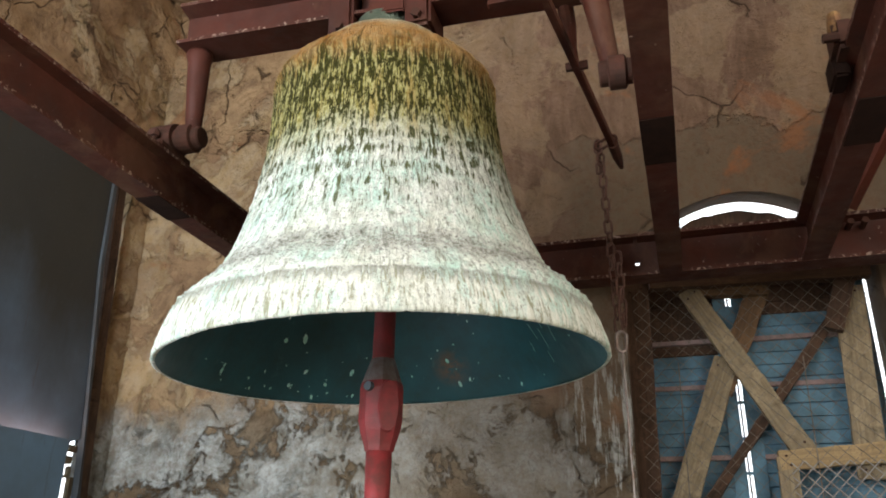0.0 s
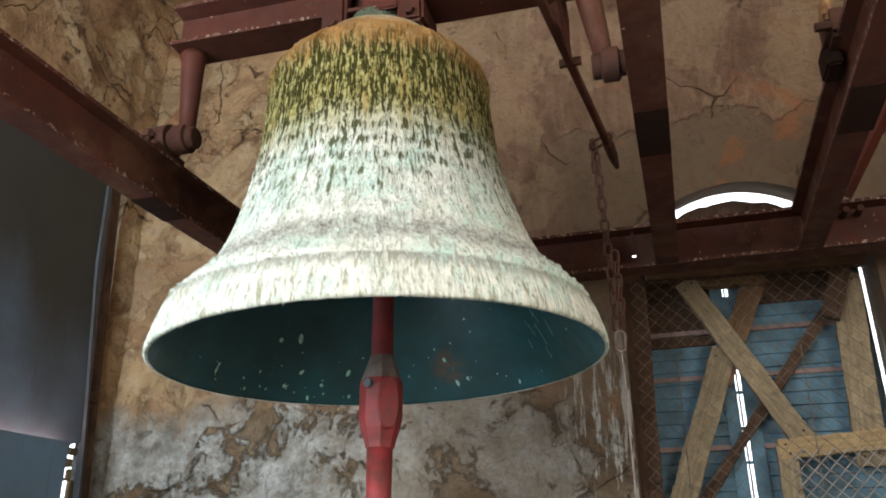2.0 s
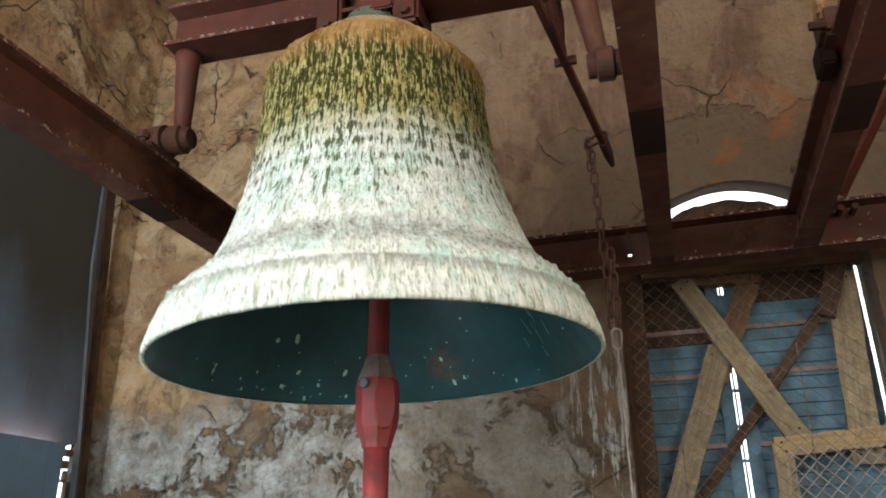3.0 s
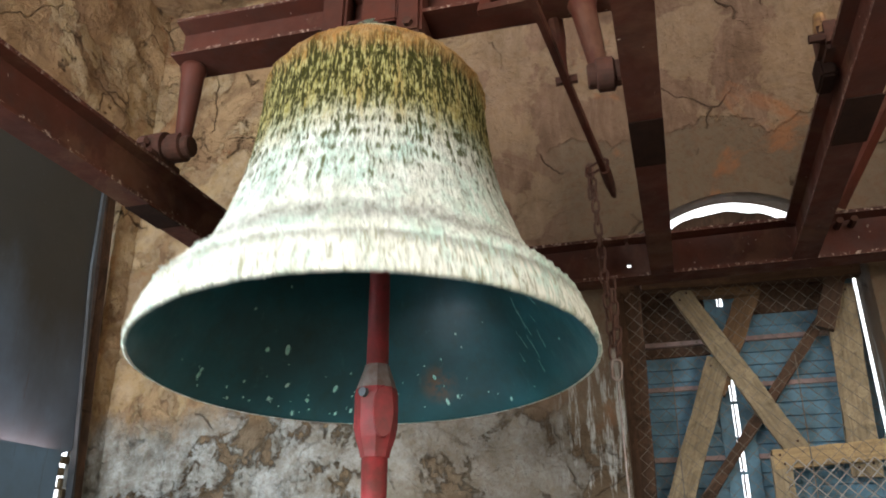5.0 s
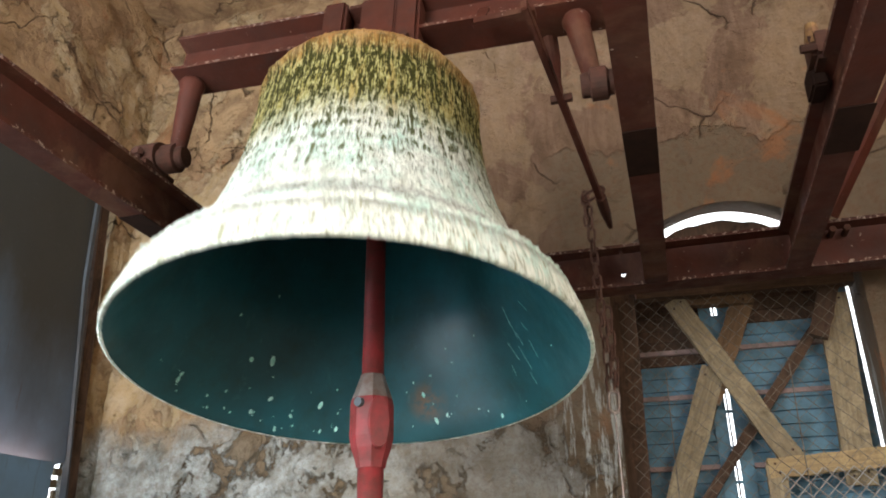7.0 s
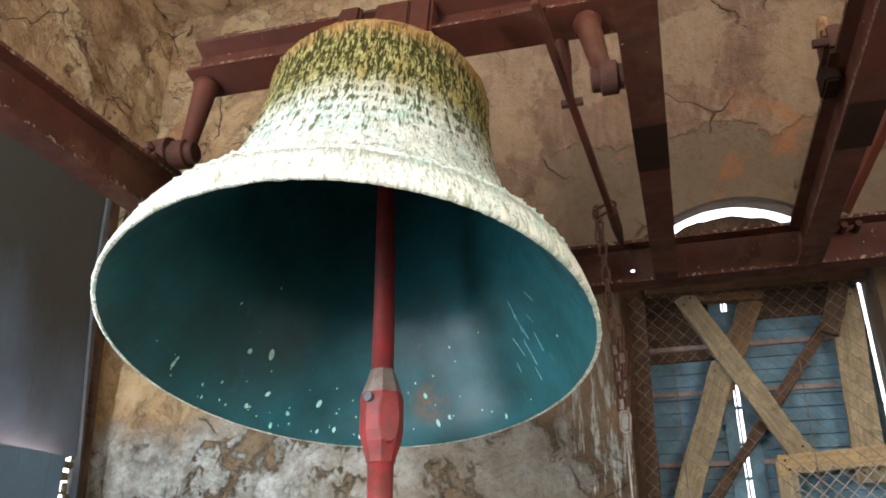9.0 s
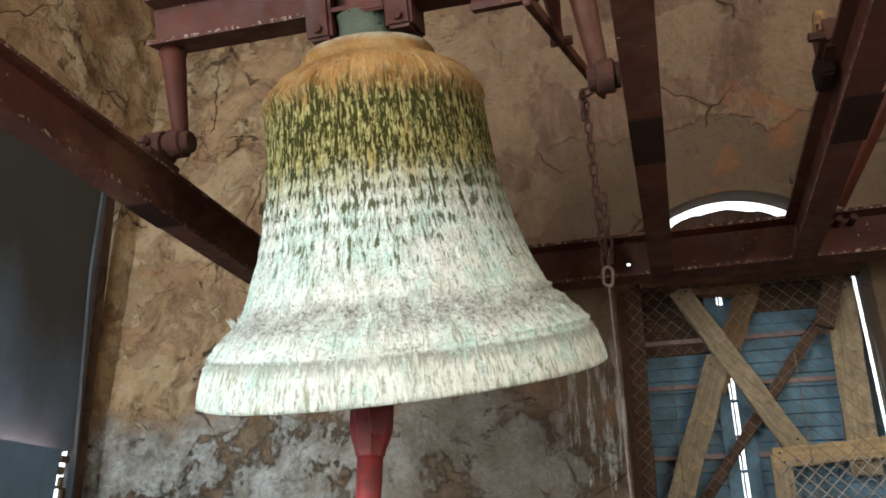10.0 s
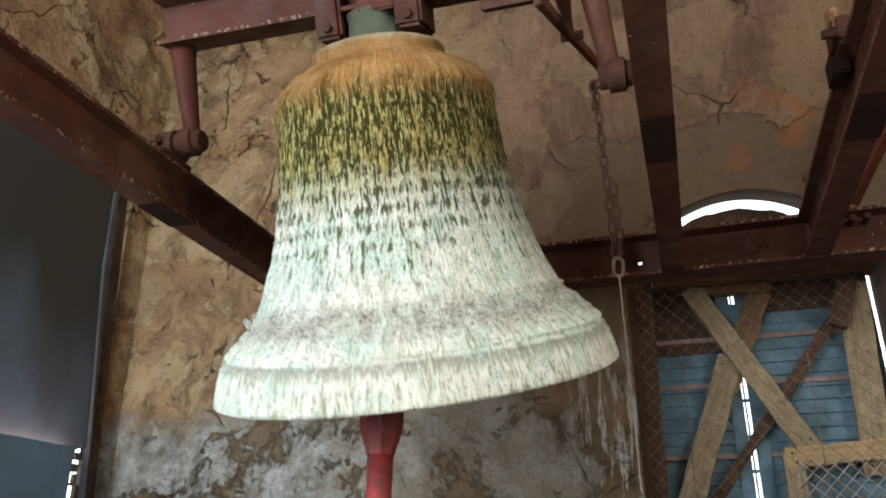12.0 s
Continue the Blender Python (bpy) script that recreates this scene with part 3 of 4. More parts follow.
bearing(0.697)

# the bearing of the next bell, on the third joist
side = thing("bearing_block", "dark bearing block with a bolt and brass cup on the joist", "bearing", group="bearings of the bell")
part("base", box(bmesh.new(), (1.112, 0.01, 2.685), (1.15, 0.10, 2.755), bevel=0.006), BLACK, side)
part("housing", box(bmesh.new(), (1.11, -0.06, 2.72), (1.165, 0.03, 2.80), bevel=0.012), RUST, side)
part("cup", rod(bmesh.new(), (1.125, -0.03, 2.77), (1.125, -0.03, 2.83), 0.022, 0.014, 12), BRASS, side, "worn brass grease cup")
part("bolt", rod(bmesh.new(), (1.085, -0.06, 2.745), (1.12, -0.06, 2.745), 0.011, 0.011, 6), RUST, side)
# sloping strut to the upper part of the frame
strut = bar(bmesh.new(), (1.30, 0.96, 2.745), (1.62, 0.70, 3.25), 0.045, 0.03)
tagged(part("strut", strut, RED), "dark red sloping steel strut above the girder", "steel strut")

# ---- the bell ----
PROFILE = [(0.54, -0.7435), (0.545, -0.745), (0.55, -0.742), (0.548, -0.725), (0.541, -0.70), (0.531, -0.668), (0.523, -0.648), (0.515, -0.644), (0.514, -0.638), (0.517, -0.634), (0.506, -0.624), (0.488, -0.603),
           (0.462, -0.578), (0.436, -0.556), (0.425, -0.546), (0.422, -0.536), (0.41, -0.515), (0.4065, -0.508), (0.4065, -0.502), (0.402, -0.496), (0.393, -0.475), (0.368, -0.41), (0.3555, -0.37), (0.3565, -0.366), (0.3545, -0.361), (0.3525, -0.359), (0.346, -0.335),
           (0.330, -0.265), (0.318, -0.19), (0.31, -0.115), (0.306, -0.04), (0.305, 0.0), (0.309, 0.006), (0.309, 0.018), (0.302, 0.03),
           (0.285, 0.06), (0.26, 0.085), (0.225, 0.108), (0.195, 0.12), (0.186, 0.127), (0.186, 0.155), (0.175, 0.168), (0.145, 0.178),
           (0.095, 0.188), (0.078, 0.205), (0.074, 0.25), (0.08, 0.275), (0.0, 0.276)]
bell = thing("church_bell", "large bronze church bell streaked with green and white patina", "bell", pose(0, 0, AXIS))
LEAN = pose(-0.026, -0.004, 0, -1.13, 0, 0) @ pose(0, 0, 0, 0, -1.65, 0)
HANG, YAW = 1.75, 2.42
LEVEL = pose(0, 0, 0, -HANG, 0, 0) @ pose(0, 0, 0, 0, 0, -YAW)


def finer(profile, step):
    out = [profile[0]]
    for (r, z), (r2, z2) in zip(profile, profile[1:]):
        n = max(1, int(math.hypot(r2 - r, z2 - z) / step))
        out += [(r + (r2 - r) * k / n, z + (z2 - z) * k / n) for k in range(1, n + 1)]
    return out


def bell_parts():
    bm = lathe(bmesh.new(), finer(PROFILE, 0.006), 400)
    for v in bm.verts:
        r = math.hypot(v.co.x, v.co.y)
        if r > 0.09:
            z, u = v.co.z, math.atan2(v.co.y, v.co.x) * 0.34
            crust = 2.6 if -0.645 < z < -0.53 else 1.0 if z < -0.5 else 0.5
            d = (noise.fractal(v.co * 55, 0.8, 2.0, 4) + max(0.0, noise.noise(v.co * 70)) * 1.5) * 0.0016 * crust
            if -0.65 < z < -0.53:
                d += max(0.0, noise.noise(v.co * 38 + Vector((5, 2, 1))) - 0.15) * 0.011
            elif -0.53 <= z < 0.1:
                # runs of dried lime
                d += max(0.0, noise.noise((u * 75, z * 14, 2.0)) - 0.05) * 0.006
            v.co += Vector((v.co.x / r, v.co.y / r, 0.5)) * d
    bmesh.ops.transform(bm, matrix=LEAN, verts=bm.verts)
    part("bell_body", bm, BRONZE, bell, smooth=True)
    # worn cast lettering, past reading: plain bars in rows
    rng = random.Random(11)
    outline = sorted((z, r) for r, z in PROFILE[4:34])
    bm = bmesh.new()
    for z, tilt in ((-0.2, 8), (-0.243, 11), (-0.287, 14), (-0.33, 16), (-0.4, 20)):
        r = np.interp(z, [q[0] for q in outline], [q[1] for q in outline])
        a = radians(205)
        while a < radians(335):
            w = rng.uniform(0.004, 0.01)
            if rng.random() < 0.75:
                box(bm, (-w / 2, -0.003, -0.008), (w / 2, 0.0022, 0.008), LEAN @ pose(r * math.cos(a), r * math.sin(a), z, 0, 0, math.degrees(a) - 90) @ pose(0, 0, 0, tilt, 0, rng.uniform(-4, 4)))
            a += (w + rng.uniform(0.005, 0.011)) / r
    tagged(part("lettering", bm, BRONZE, bell, "rows of worn raised lettering under lime"), kind="stuff")
    inner = [(0.5445, -0.7425), (0.53, -0.728), (0.49, -0.66), (0.43, -0.57), (0.37, -0.47), (0.335, -0.36), (0.305, -0.22), (0.285, -0.05), (0.26, 0.03), (0.2, 0.08), (0, 0.1)]
    bm = lathe(bmesh.new(), finer(inner, 0.03), 96)
    bmesh.ops.transform(bm, matrix=LEAN, verts=bm.verts)
    part("bell_inside", bm, INSIDE, bell, "dark teal inner face of the bell", smooth=True)
    # flecks of lime on the inner face, towards the far lip: angle, height, millimetres across
    flecks = ((150, -0.587, 9), (142, -0.576, 10), (138, -0.661, 7), (143, -0.701, 7), (130, -0.692, 7), (121, -0.656, 8), (134, -0.728, 6), (120, -0.72, 5),
              (115, -0.711, 6), (107, -0.723, 5), (85, -0.632, 7), (78, -0.688, 5), (82, -0.698, 7), (88, -0.601, 3), (81, -0.59, 3), (72, -0.534, 3),
              (171, -0.692, 7), (171, -0.678, 5), (157, -0.721, 4), (59, -0.721, 5), (149, -0.42, 3), (163, -0.505, 4), (47, -0.145, 4))
    rng = random.Random(5)
    scatter = [(rng.gauss(125, 22), -0.725 + abs(rng.gauss(0, 0.05)), rng.uniform(1.5, 3.5)) for k in range(30)]
    scatter += [(rng.gauss(75, 14), -0.715 + abs(rng.gauss(0, 0.06)), rng.uniform(1.5, 3)) for k in range(14)]

    def inner_radius(z):
        return float(np.interp(z, [q[1] for q in inner], [q[0] for q in inner]))
    for a, z, size in (*flecks, *scatter):
        a, size = radians(a), size * 0.00075
        r = inner_radius(z) - 0.002
        slope = math.degrees(math.atan2(inner_radius(z) - inner_radius(z + 0.02), 0.02))
        m = LEAN @ Matrix.Translation((r * math.cos(a), r * math.sin(a), z)) @ Matrix.Rotation(a, 4, "Z") @ pose(0, 0, 0, 0, -slope, 0) @ pose(0, 0, 0, rng.uniform(-35, 35), 0, 0)
        part("lime_fleck", lathe(bmesh.new(), [(0, -0.0012), (size, -0.0006), (size * 0.7, 0.0012), (0, 0.0016)], 7, m @ pose(0, 0, 0, 0, 90, 0) @ Matrix.Diagonal((rng.uniform(1.0, 2.2), 1, 1, 1))), FLECK, bell)
    # scratches where birds and ropes have rubbed the paint
    for k in range(10):
        a, z = radians(rng.gauss(38, 8)), rng.uniform(-0.69, -0.55)
        b, z2 = a + rng.uniform(-0.05, 0.05), z + rng.uniform(0.02, 0.06)
        ends = [LEAN @ Vector((0.999 * inner_radius(h) * math.cos(q), 0.999 * inner_radius(h) * math.sin(q), h)) for q, h in ((a, z), (b, z2))]
        part("scratch", rod(bmesh.new(), ends[0], ends[1], 0.0006, 0.0004, 5), FLECK, bell)
    # drops of lime hanging from the lip
    for k in range(9):
        a = radians(rng.uniform(200, 345))
        top = LEAN @ Vector((0.546 * math.cos(a), 0.546 * math.sin(a), -0.741))
        part("drip", rod(bmesh.new(), top, top - Vector((0, 0, rng.uniform(0.004, 0.01))), 0.0018, 0.0009, 6), LIME, bell)
    # straw and droppings caught on the step of the sound bow
    for k in range(16):
        a = radians(rng.gauss(196, 9))
        foot = Vector((0.435 * math.cos(a), 0.435 * math.sin(a), -0.56 + rng.uniform(-0.012, 0.012)))
        tip = foot + Vector((math.cos(a) * rng.uniform(0.0, 0.02), rng.uniform(-0.02, 0.02), rng.uniform(0.012, 0.04)))
        part("straw", rod(bmesh.new(), LEAN @ foot, LEAN @ tip, rng.uniform(0.003, 0.007), 0.0015, 6), LIME, bell, "pale straw stuck with lime")
    # headstock, clamps and crank arms
    part("headstock", i_beam(bmesh.new(), (-0.685, -0.004, 0.352), (0.66, -0.004, 0.352), 0.144, 0.124), RED, bell, "dark red steel headstock")
    for s, a, b, off in ((-1, -0.642, -0.655, 0.027), (1, 0.565, 0.60, -0.025)):
        arm = part("crank_arm", rod(bmesh.new(), (a, 0, 0.284), (b, off, 0.0), 0.034, 0.024, 16, ((0.06, 0.042), (0.12, 0.036), (0.88, 0.025))), RED, bell, smooth=True)
        x = b + 0.01 * s
        bm = lathe(bmesh.new(), [(0, -0.045), (0.03, -0.045), (0.034, -0.04), (0.034, -0.022), (0.045, -0.018), (0.045, 0.022), (0.034, 0.028), (0.034, 0.04), (0, 0.04)], 20, pose(x, off, 0, 0, 90 * s, 0))
        part("journal", bm, RUST, arm, "rusty axle boss")
    for x in (-0.145, 0.085):
        clamp = part("clamp", box(bmesh.new(), (x - 0.038, -0.08, 0.205), (x + 0.038, 0.08, 0.44), bevel=0.01), RED, bell)
        part("clamp_bolt", rod(bmesh.new(), (x, -0.095, 0.235), (x, 0.095, 0.235), 0.014, 0.014, 6), RUST, clamp)
    part("yoke_plate", box(bmesh.new(), (-0.06, -0.076, 0.262), (0.05, -0.066, 0.43), bevel=0.006), RED, bell)
    # lever for the pull chain, its stay and bracket
    lever = part("lever", bar(bmesh.new(), (0.447, -0.15, 0.185), (0.555, 0.888, 0.183), 0.02, 0.034, bevel=0.003), RED, bell, "thin red steel lever")
    part("lever_bracket", bar(bmesh.new(), (0.30, -0.10, 0.205), (0.47, -0.10, 0.205), 0.03, 0.02), RED, bell)
    part("lever_bracket", bar(bmesh.new(), (0.31, -0.10, 0.20), (0.31, -0.03, 0.345), 0.03, 0.012), RED, bell)
    part("lever_hook", rod(bmesh.new(), (0.543, 0.74, 0.18), (0.558, 0.92, 0.17), 0.02, 0.009, 10, ((0.5, 0.019),)), RUST, lever)
    stay = part("stay", rod(bmesh.new(), (0.478, 0.02, 0.336), (0.486, 0.235, 0.18), 0.012, 0.01, 12, ((0.25, 0.024), (0.5, 0.022), (0.75, 0.012))), RED, bell)
    part("stay_bolt", rod(bmesh.new(), (0.455, 0.225, 0.184), (0.52, 0.225, 0.184), 0.014, 0.014, 6), RUST, stay)
    # these hang level when the bell rests
    for ob in bell.children_recursive:
        if ob.name.split(".")[0] in ("lever", "lever_bracket", "lever_hook", "stay", "stay_bolt"):
            ob.data.transform(LEVEL)


bell_parts()

clapper = thing("clapper", "red painted iron clapper hanging inside the bell", "clapper", pose(0, 0, AXIS))
part("shaft", rod(bmesh.new(), (0, 0, 0.05), (0, 0, -0.735), 0.023, 0.027, 20), CLAPPER_RED, clapper, smooth=True)
part("collar", lathe(bmesh.new(), [(0, -0.725), (0.029, -0.725), (0.032, -0.735), (0.049, -0.785), (0.0, -0.785)], 8, pose(0, 0, 0, 0, 0, 22.5)), STEEL, clapper, "bare grey bevelled collar")
ball = part("ball", lathe(bmesh.new(), [(0, -0.78), (0.049, -0.784), (0.052, -0.80), (0.052, -0.875), (0.047, -0.90), (0.037, -0.93), (0.034, -0.945), (0, -0.945)], 8, pose(0, 0, 0, 0, 0, 22.5)), CLAPPER_RED, clapper)
bm = lathe(bmesh.new(), [(0, 0), (0.027, 0), (0.0255, 0.007), (0, 0.009)], 24, pose(0.031, -0.036, -0.845, 90, 0, 42) @ Matrix.Diagonal((0.95, 2.3, 1, 1)))
part("striking_face", bm, CLAPPER_RED, ball, "flat worn striking face")
part("bolt", rod(bmesh.new(), (-0.012, -0.045, -0.80), (-0.014, -0.058, -0.80), 0.012, 0.011, 8), STEEL_BLUE, ball, "grey bolt head")
part("flight", rod(bmesh.new(), (0, 0, -0.94), (0, 0, -1.25), 0.031, 0.026, 20), CLAPPER_RED, clapper, smooth=True)

# ---- pull chain ----
chain = thing("pull_chain", "rusty link chain with a steel ring and a long wire", "chain", pose(0.511, 0.84, 2.27))


def link(name, mat, parent, m, length=0.056, width=0.03, wire=0.0048, label=""):
    """An oval chain link, long in z, flat in y."""
    bm = bmesh.new()
    n, k = 18, 6
    a, r = (length - width) / 2, (width - wire) / 2
    rows = []
    for i in range(n):
        t = 2 * math.pi * i / n
        c = Vector((r * math.cos(t), 0, r * math.sin(t) + (a if math.sin(t) >= 0 else -a)))
        o = Vector((math.cos(t), 0, math.sin(t)))
        rows.append([bm.verts.new(m @ (c + wire * (o * math.cos(q) + Vector((0, 1, 0)) * math.sin(q)))) for q in [2 * math.pi * j / k for j in range(k)]])
    for i in range(n):
        p, q = rows[i], rows[(i + 1) % n]
        for j in range(k):
            bm.faces.new((p[j], q[j], q[(j + 1) % k], p[(j + 1) % k]))
    return part(name, bm, mat, parent, label, smooth=True)


def chain_parts():
    rng = random.Random(3)
    top = 0.76
    count = 16
    for i in range(count):
        z = 0.035 + (top - 0.035) * (i + 0.5) / count
        x = -0.022 * z / top
        link("chain_link", CHAIN_RUST, chain, pose(x, 0, z, rng.uniform(-4, 4), rng.uniform(-5, 5), 25 + 90 * (i % 2) + rng.uniform(-15, 15)))
        if i < 6 or i > 12:
            link("chain_link", CHAIN_RUST, chain, pose(x + 0.02 - 0.03 * (i > 12), 0.012, z + 0.02, 4, rng.uniform(-8, 8), 70 + 90 * (i % 2) + rng.uniform(-15, 15)))
    link("shackle", RUST, chain, pose(0.002, -0.01, top - 0.005, 0, 62, 0), 0.09, 0.036, 0.006)
    ring = link("ring", STEEL, chain, pose(0.004, 0, 0, 0, 4, 20), 0.075, 0.04, 0.006, "bright steel connecting ring")
    part("wire", rod(bmesh.new(), (0.004, 0, -0.03), (0.012, 0, -0.75), 0.0035, 0.0035, 8), STEEL, ring, "straight grey pull wire")


chain_parts()

# ---- the shuttered opening in the north wall ----


def shutter_leaf(x0, x1, label):
    leaf = thing("louvre_shutter", label, "shutter", group="leaves of the louvred shutter")
    y = 1.55
    for a, b in ((x0, x0 + 0.05), (x1 - 0.05, x1)):
        part("stile", box(bmesh.new(), (a, y - 0.02, 0.95), (b, y + 0.02, 2.78), bevel=0.003), BLUE, leaf)
    for z in (1.995, 2.272, 2.46, 2.72):
        part("rail", box(bmesh.new(), (x0 + 0.05, y - 0.024, z - 0.009), (x1 - 0.05, y + 0.02, z + 0.009), bevel=0.002), RAIL, leaf, "narrow pinkish rail")
    # arched head board
    bm = bmesh.new()
    for yy in (y - 0.015, y + 0.015):
        n = 12
        low, high = [], []
        for k in range(n + 1):
            a, b = (0.59, 0.912) if x0 < 0.6 else (0.912, x1)
            x = a + (b - a) * k / n
            u = (2 * x - 1.93) / 0.93
            low.append(bm.verts.new((x, yy, 2.735))), high.append(bm.verts.new((x, yy, 2.795 + 0.235 * (1 - u * u) + 0.004 * math.sin(40 * x) + 0.003 * math.sin(97 * x))))
        for k in range(n):
            bm.faces.new((low[k], low[k + 1], high[k + 1], high[k]))
    part("head_board", bm, TIMBER_DARK, leaf)
    z = 0.98
    rng = random.Random(int(x0 * 100))
    while z < 2.71:
        m = pose((x0 + x1) / 2, y, z, 72 + rng.uniform(-3, 3), rng.uniform(-0.4, 0.4), 0)
        w = (x1 - x0) / 2 - 0.05
        # top slats: bare brown wood, its dark colour also standing in for arch shade
        bare = z > (2.4 if x0 < 0.6 else 2.58)
        part("slat", box(bmesh.new(), (-w, -0.033, -0.004), (w, 0.033, 0.004), m), TIMBER_DARK if bare else BLUE, leaf, "brown slat, darkened for the shade under the arch" if bare else "")
        z += 0.052


shutter_leaf(0.50, 0.900, "blue painted louvred shutter leaf behind wire netting")
shutter_leaf(0.924, 1.425, "blue painted louvred shutter leaf with light along its edge")
tagged(part("cover_strip", box(bmesh.new(), (0.908, 1.57, 0.95), (0.914, 1.585, 2.78)), TIMBER_DARK), "thin dark strip between the shutter leaves", "strip")
for z in (2.20, 2.06, 1.93):
    tagged(part("tie", box(bmesh.new(), (0.895, 1.535, z), (0.93, 1.545, z + 0.012)), BLUE), "small tie across the shutter joint", "tie", "ties across the shutter joint")
tagged(part("stop_board", box(bmesh.new(), (0.895, 1.52, 2.30), (0.93, 1.53, 2.60)), BLUE), "blue board closing the joint of the leaves", "board")


def board(name, a, b, w, d, label, mat=None, bow=0.0):
    """A sawn timber from a to b, w wide in the plane of the opening, d deep."""
    bm = bmesh.new()
    m, length = along(a, b, (0, 1, 0)), (Vector(b) - Vector(a)).length
    n = 10
    rng = random.Random(len(label) + int(100 * w))
    rows = []
    for k in range(n + 1):
        z = length * k / n
        e = [rng.uniform(-0.003, 0.003) for _ in range(4)]
        off = bow * math.sin(math.pi * k / n)
        rows.append([bm.verts.new(p) for p in ((-w / 2 + e[0] + off, -d / 2, z), (w / 2 + e[1] + off, -d / 2, z), (w / 2 + e[2] + off, d / 2, z), (-w / 2 + e[3] + off, d / 2, z))])
    for p, q in zip(rows, rows[1:]):
        for j in range(4):
            bm.faces.new((p[j], p[(j + 1) % 4], q[(j + 1) % 4], q[j]))
    bm.faces.new(rows[0]), bm.faces.new(rows[-1])
    bmesh.ops.bevel(bm, geom=[e for e in bm.edges if e.is_boundary or e.calc_face_angle(0) > 0.8], offset=0.003, segments=1, affect="EDGES")
    ob = part(name, bm, mat or TIMBER)
    ob.matrix_world = m
    for z in (0.03, length - 0.04):
        for x in (-0.22 * w, 0.25 * w):
            part("nail", rod(bmesh.new(), (x, -d / 2 - 0.002, z + x * 0.3), (x, -d / 2 + 0.004, z + x * 0.3), 0.0045, 0.0045, 8), RUST, ob)
    return tagged(ob, label, "timber brace" if "brace" in name else "timber")


board("timber_brace", (0.755, 1.455, 2.66), (1.112, 1.455, 1.985), 0.082, 0.03, "pale weathered timber brace nailed across another")
board("timber_brace", (1.035, 1.49, 2.66), (0.84, 1.49, 2.24), 0.085, 0.03, "short stained timber brace behind the crossing one", TIMBER_BROWN)
board("timber_brace", (0.875, 1.485, 2.37), (0.62, 1.485, 1.72), 0.095, 0.03, "pale broad timber brace running to the sill")
board("timber_brace", (1.365, 1.50, 2.62), (0.70, 1.50, 1.76), 0.04, 0.028, "thin dark timber brace across the shutter", TIMBER_DARK)
board("timber_board", (0.77, 1.47, 2.66), (1.06, 1.47, 2.645), 0.055, 0.05, "short rusty brown timber head piece", TIMBER_BROWN)
board("timber_board", (0.61, 1.42, 2.715), (1.43, 1.42, 2.70), 0.11, 0.06, "brown timber lintel under the arch", TIMBER_DARK)
board("timber_board", (0.55, 1.46, 2.70), (0.51, 1.46, 0.9), 0.1, 0.06, "reddish brown timber post at the jamb", TIMBER_DARK)
board("timber_board", (1.352, 1.47, 2.63), (1.322, 1.47, 1.9), 0.105, 0.03, "pale timber post behind the netting")
board("timber_brace", (1.37, 1.44, 2.72), (1.27, 1.44, 2.45), 0.07, 0.04, "dark timber bracket under the lintel", TIMBER_DARK)
board("timber_board", (1.01, 1.43, 1.965), (1.50, 1.43, 1.998), 0.07, 0.04, "yellowish timber rail of the netting frame", TIMBER_RAIL)
board("timber_board", (1.035, 1.432, 1.98), (1.02, 1.432, 0.9), 0.07, 0.04, "yellowish timber post of the netting frame")


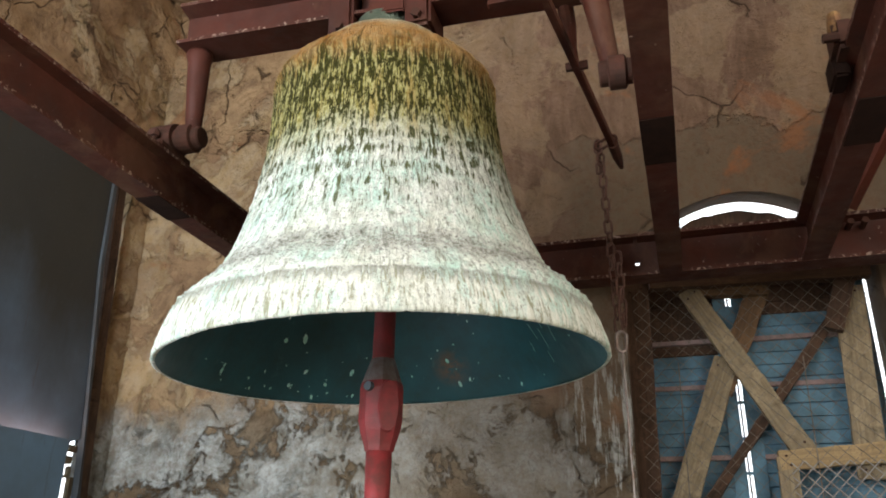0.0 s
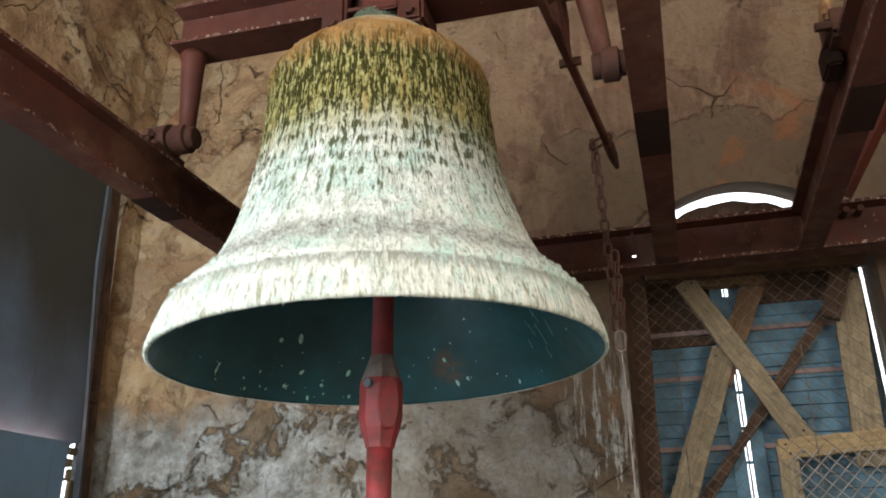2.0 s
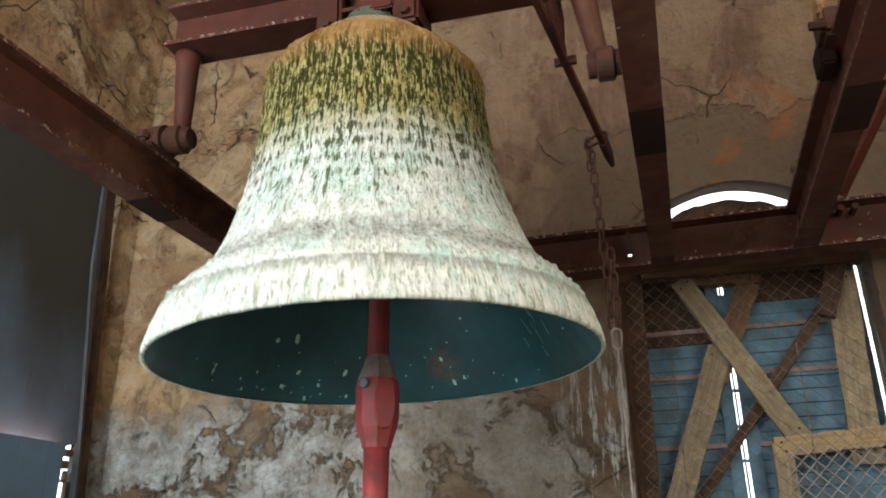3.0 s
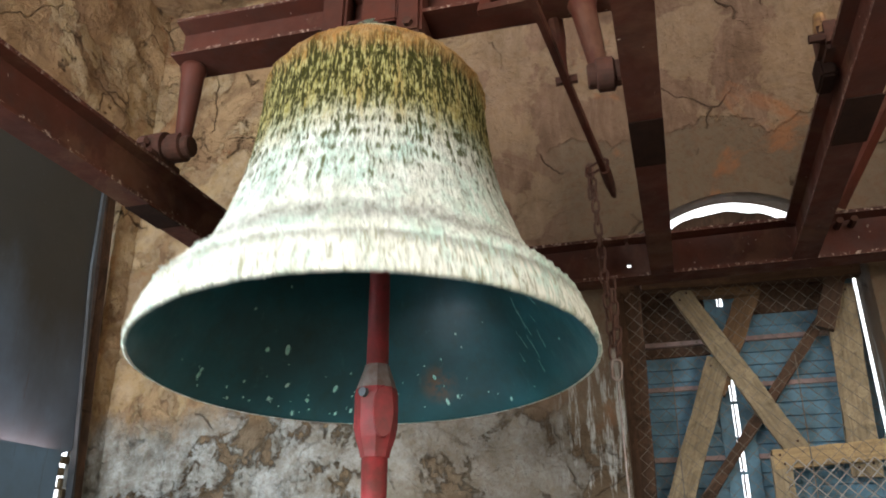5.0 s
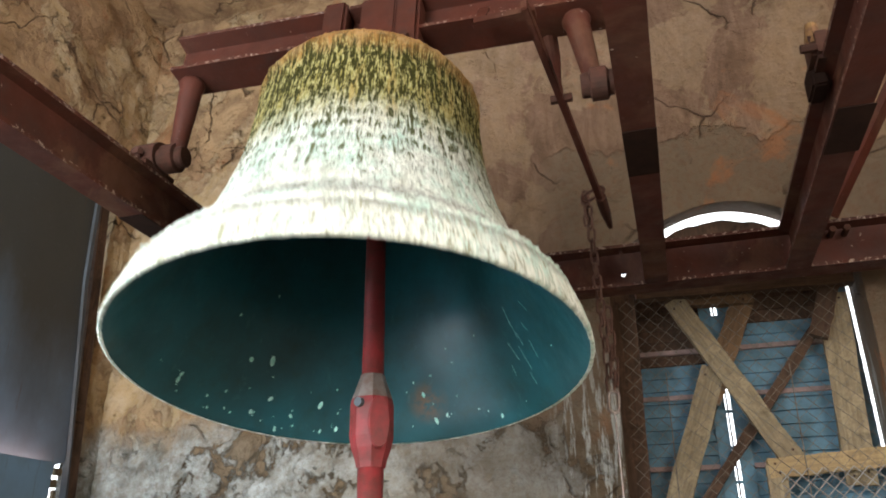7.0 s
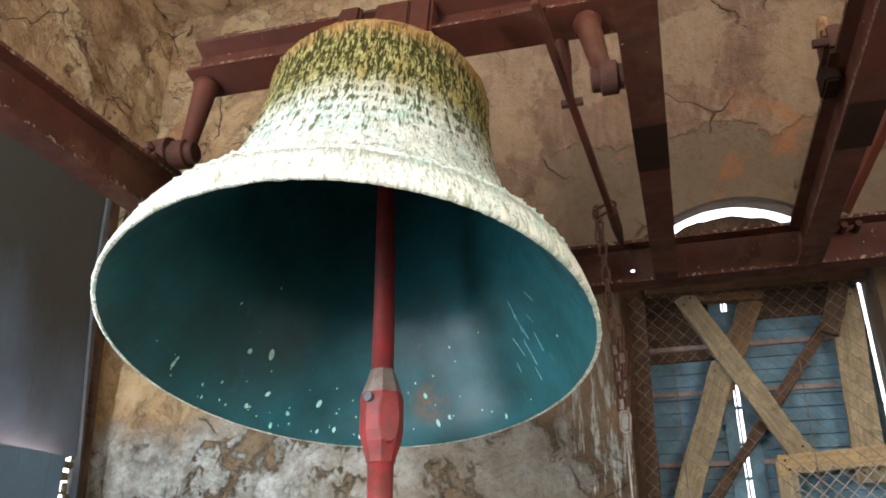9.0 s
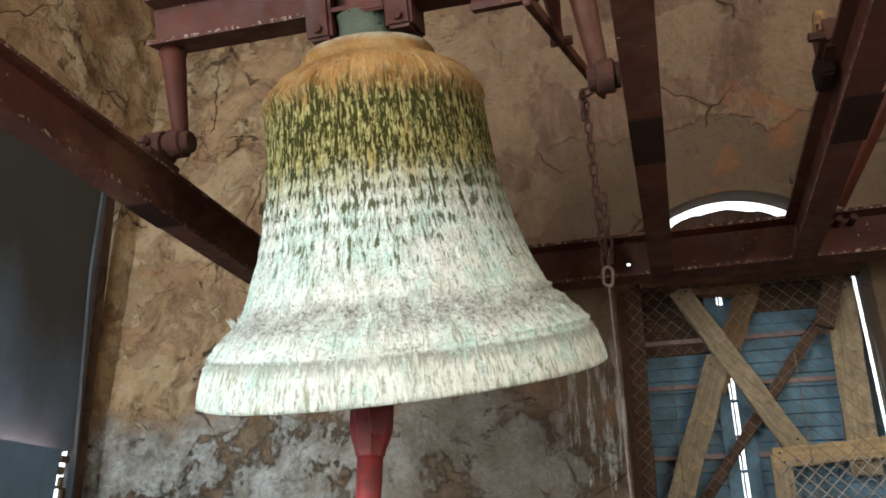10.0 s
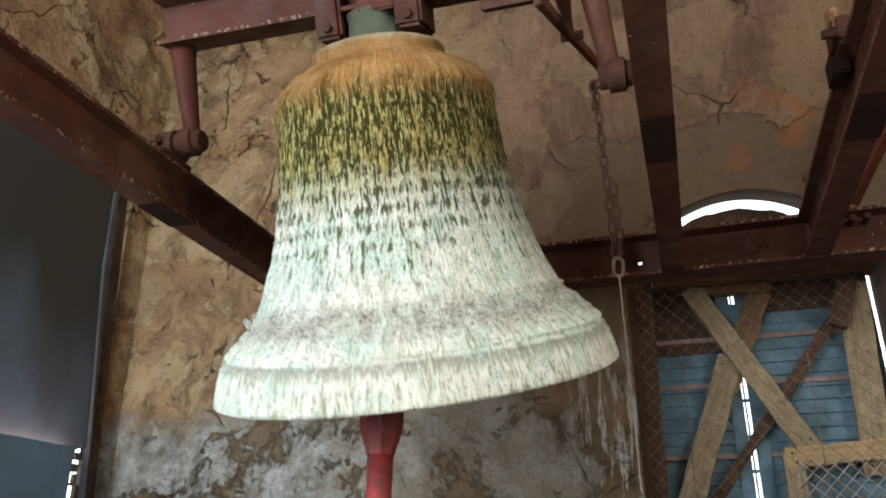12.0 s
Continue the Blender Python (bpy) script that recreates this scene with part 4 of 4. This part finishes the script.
def netting():
    """Diamond wire netting over the opening: bent wires hooked into one another."""
    net = thing("wire_netting", "rusty diamond wire netting stretched over the opening", "wire netting")
    pitch, x0, x1, z0, z1, r = 0.058, 0.55, 1.44, 1.70, 2.66, 0.0016
    n = int((x1 - x0) / pitch * 2)
    bm = bmesh.new()
    rng = random.Random(8)
    for i in range(n):
        x = x0 + pitch * 0.5 * i
        count = int((z1 - z0) / (pitch * 0.5))
        pts = []
        for k in range(count + 1):
            s = pitch * 0.27 * (1 if (k + i) % 2 else -1)
            px, pz = x + s + rng.uniform(-0.002, 0.002), z0 + pitch * 0.5 * k
            pts.append(Vector((px + 0.006 * noise.noise((px * 3, pz * 3, 0)), 1.405 + 0.004 * (1 if (k + i) % 2 else -1) + 0.012 * noise.noise((px * 2, pz * 2, 5)), pz)))
        rows = [[bm.verts.new(p + Vector((r * math.cos(q), r * math.sin(q), 0))) for q in (0.8, 2.4, 3.9, 5.5)] for p in pts]
        for a, b in zip(rows, rows[1:]):
            for j in range(4):
                bm.faces.new((a[j], a[(j + 1) % 4], b[(j + 1) % 4], b[j]))
    tagged(part("netting_wire", bm, WIRE, net), kind="stuff")
    # coarser new wire on the lower frame
    bm = bmesh.new()
    for k in range(-8, 14):
        for s in (1, -1):
            a = Vector((1.04 + 0.05 * k, 1.395 + 0.003 * s, 1.66))
            b = a + Vector((0.3 * s, 0, 0.3))
            lo = max(0.0, (1.045 - min(a.x, b.x)) / 0.3)
            hi = min(1.0, (1.5 - min(a.x, b.x)) / 0.3)
            if lo < hi:
                p, q = (a.lerp(b, lo), a.lerp(b, hi)) if s > 0 else (a.lerp(b, 1 - hi), a.lerp(b, 1 - lo))
                rod(bm, p, q, 0.0022, 0.0022, 5)
    tagged(part("frame_netting", bm, WIRE_NEW, net, "pale galvanised diamond netting on the frame"), kind="stuff")
    for x in (0.68, 1.135):
        part("straining_wire", rod(bmesh.new(), (x, 1.41, 1.7), (x + 0.01, 1.41, 2.35), 0.0022, 0.0022, 6), WIRE, net)


netting()

# ---- what moves ----
# seconds, swing of the bell in degrees
SWING = (
    (0, 1.9), (0.2, 1.8), (0.4, 1.8), (0.5, 1.8), (0.6, 1.7), (0.8, 1.7), (1, 1.9), (1.2, 1.9), (1.4, 2.0),
    (1.5, 1.9), (1.6, 1.9), (1.8, 1.7), (2, 0.1), (2.2, -2.2), (2.4, -3.9), (2.5, -3.7), (2.6, -4.1),
    (2.8, -2.2), (3, 0.4), (3.2, 3.4), (3.4, 5.9), (3.6, 7.0), (3.8, 6.3), (4, 3.6), (4.2, -0.4), (4.4, -5.0),
    (4.6, -7.9), (4.8, -7.8), (5, -4.6), (5.2, 1.1), (5.4, 6.3), (5.5, 7.5), (5.6, 9.7), (5.7, 9.9),
    (5.8, 10.7), (6, 8.8), (6.2, 3.7), (6.4, -3.9), (6.5, -6.7), (6.6, -10.3), (6.8, -12.7), (7, -10.1),
    (7.2, -3.9), (7.4, 3.6), (7.6, 10.2), (7.8, 13.9), (8, 13.4), (8.2, 8.9), (8.4, 0.9), (8.6, -8.6),
    (8.8, -14.8), (9, -15.8), (9.2, -11.0), (9.4, -1.2), (9.5, 2.2), (9.6, 8.4), (9.8, 16.7), (10, 19.0),
    (10.2, 15.5), (10.4, 7.0), (10.5, 2.0), (10.6, -5.2), (10.8, -15.5), (11, -19.8), (11.2, -16.9),
    (11.4, -9.0), (11.5, -5.5), (11.6, 2.9), (11.8, 14.7), (12, 21.2),
)



def motions():
    walk(bell, [(t, pose(0, 0, AXIS, 0, 0, YAW) @ pose(0, 0, 0, a + HANG, 0, 0)) for t, a in SWING])
    walk(chain, [(t, pose(0.511, 0.84, 2.27 + 0.01372 * a)) for t, a in SWING])
    walk(clapper, [(t, pose(0, 0, AXIS, -0.4, 0.03 * a, 0)) for t, a in SWING])


motions()
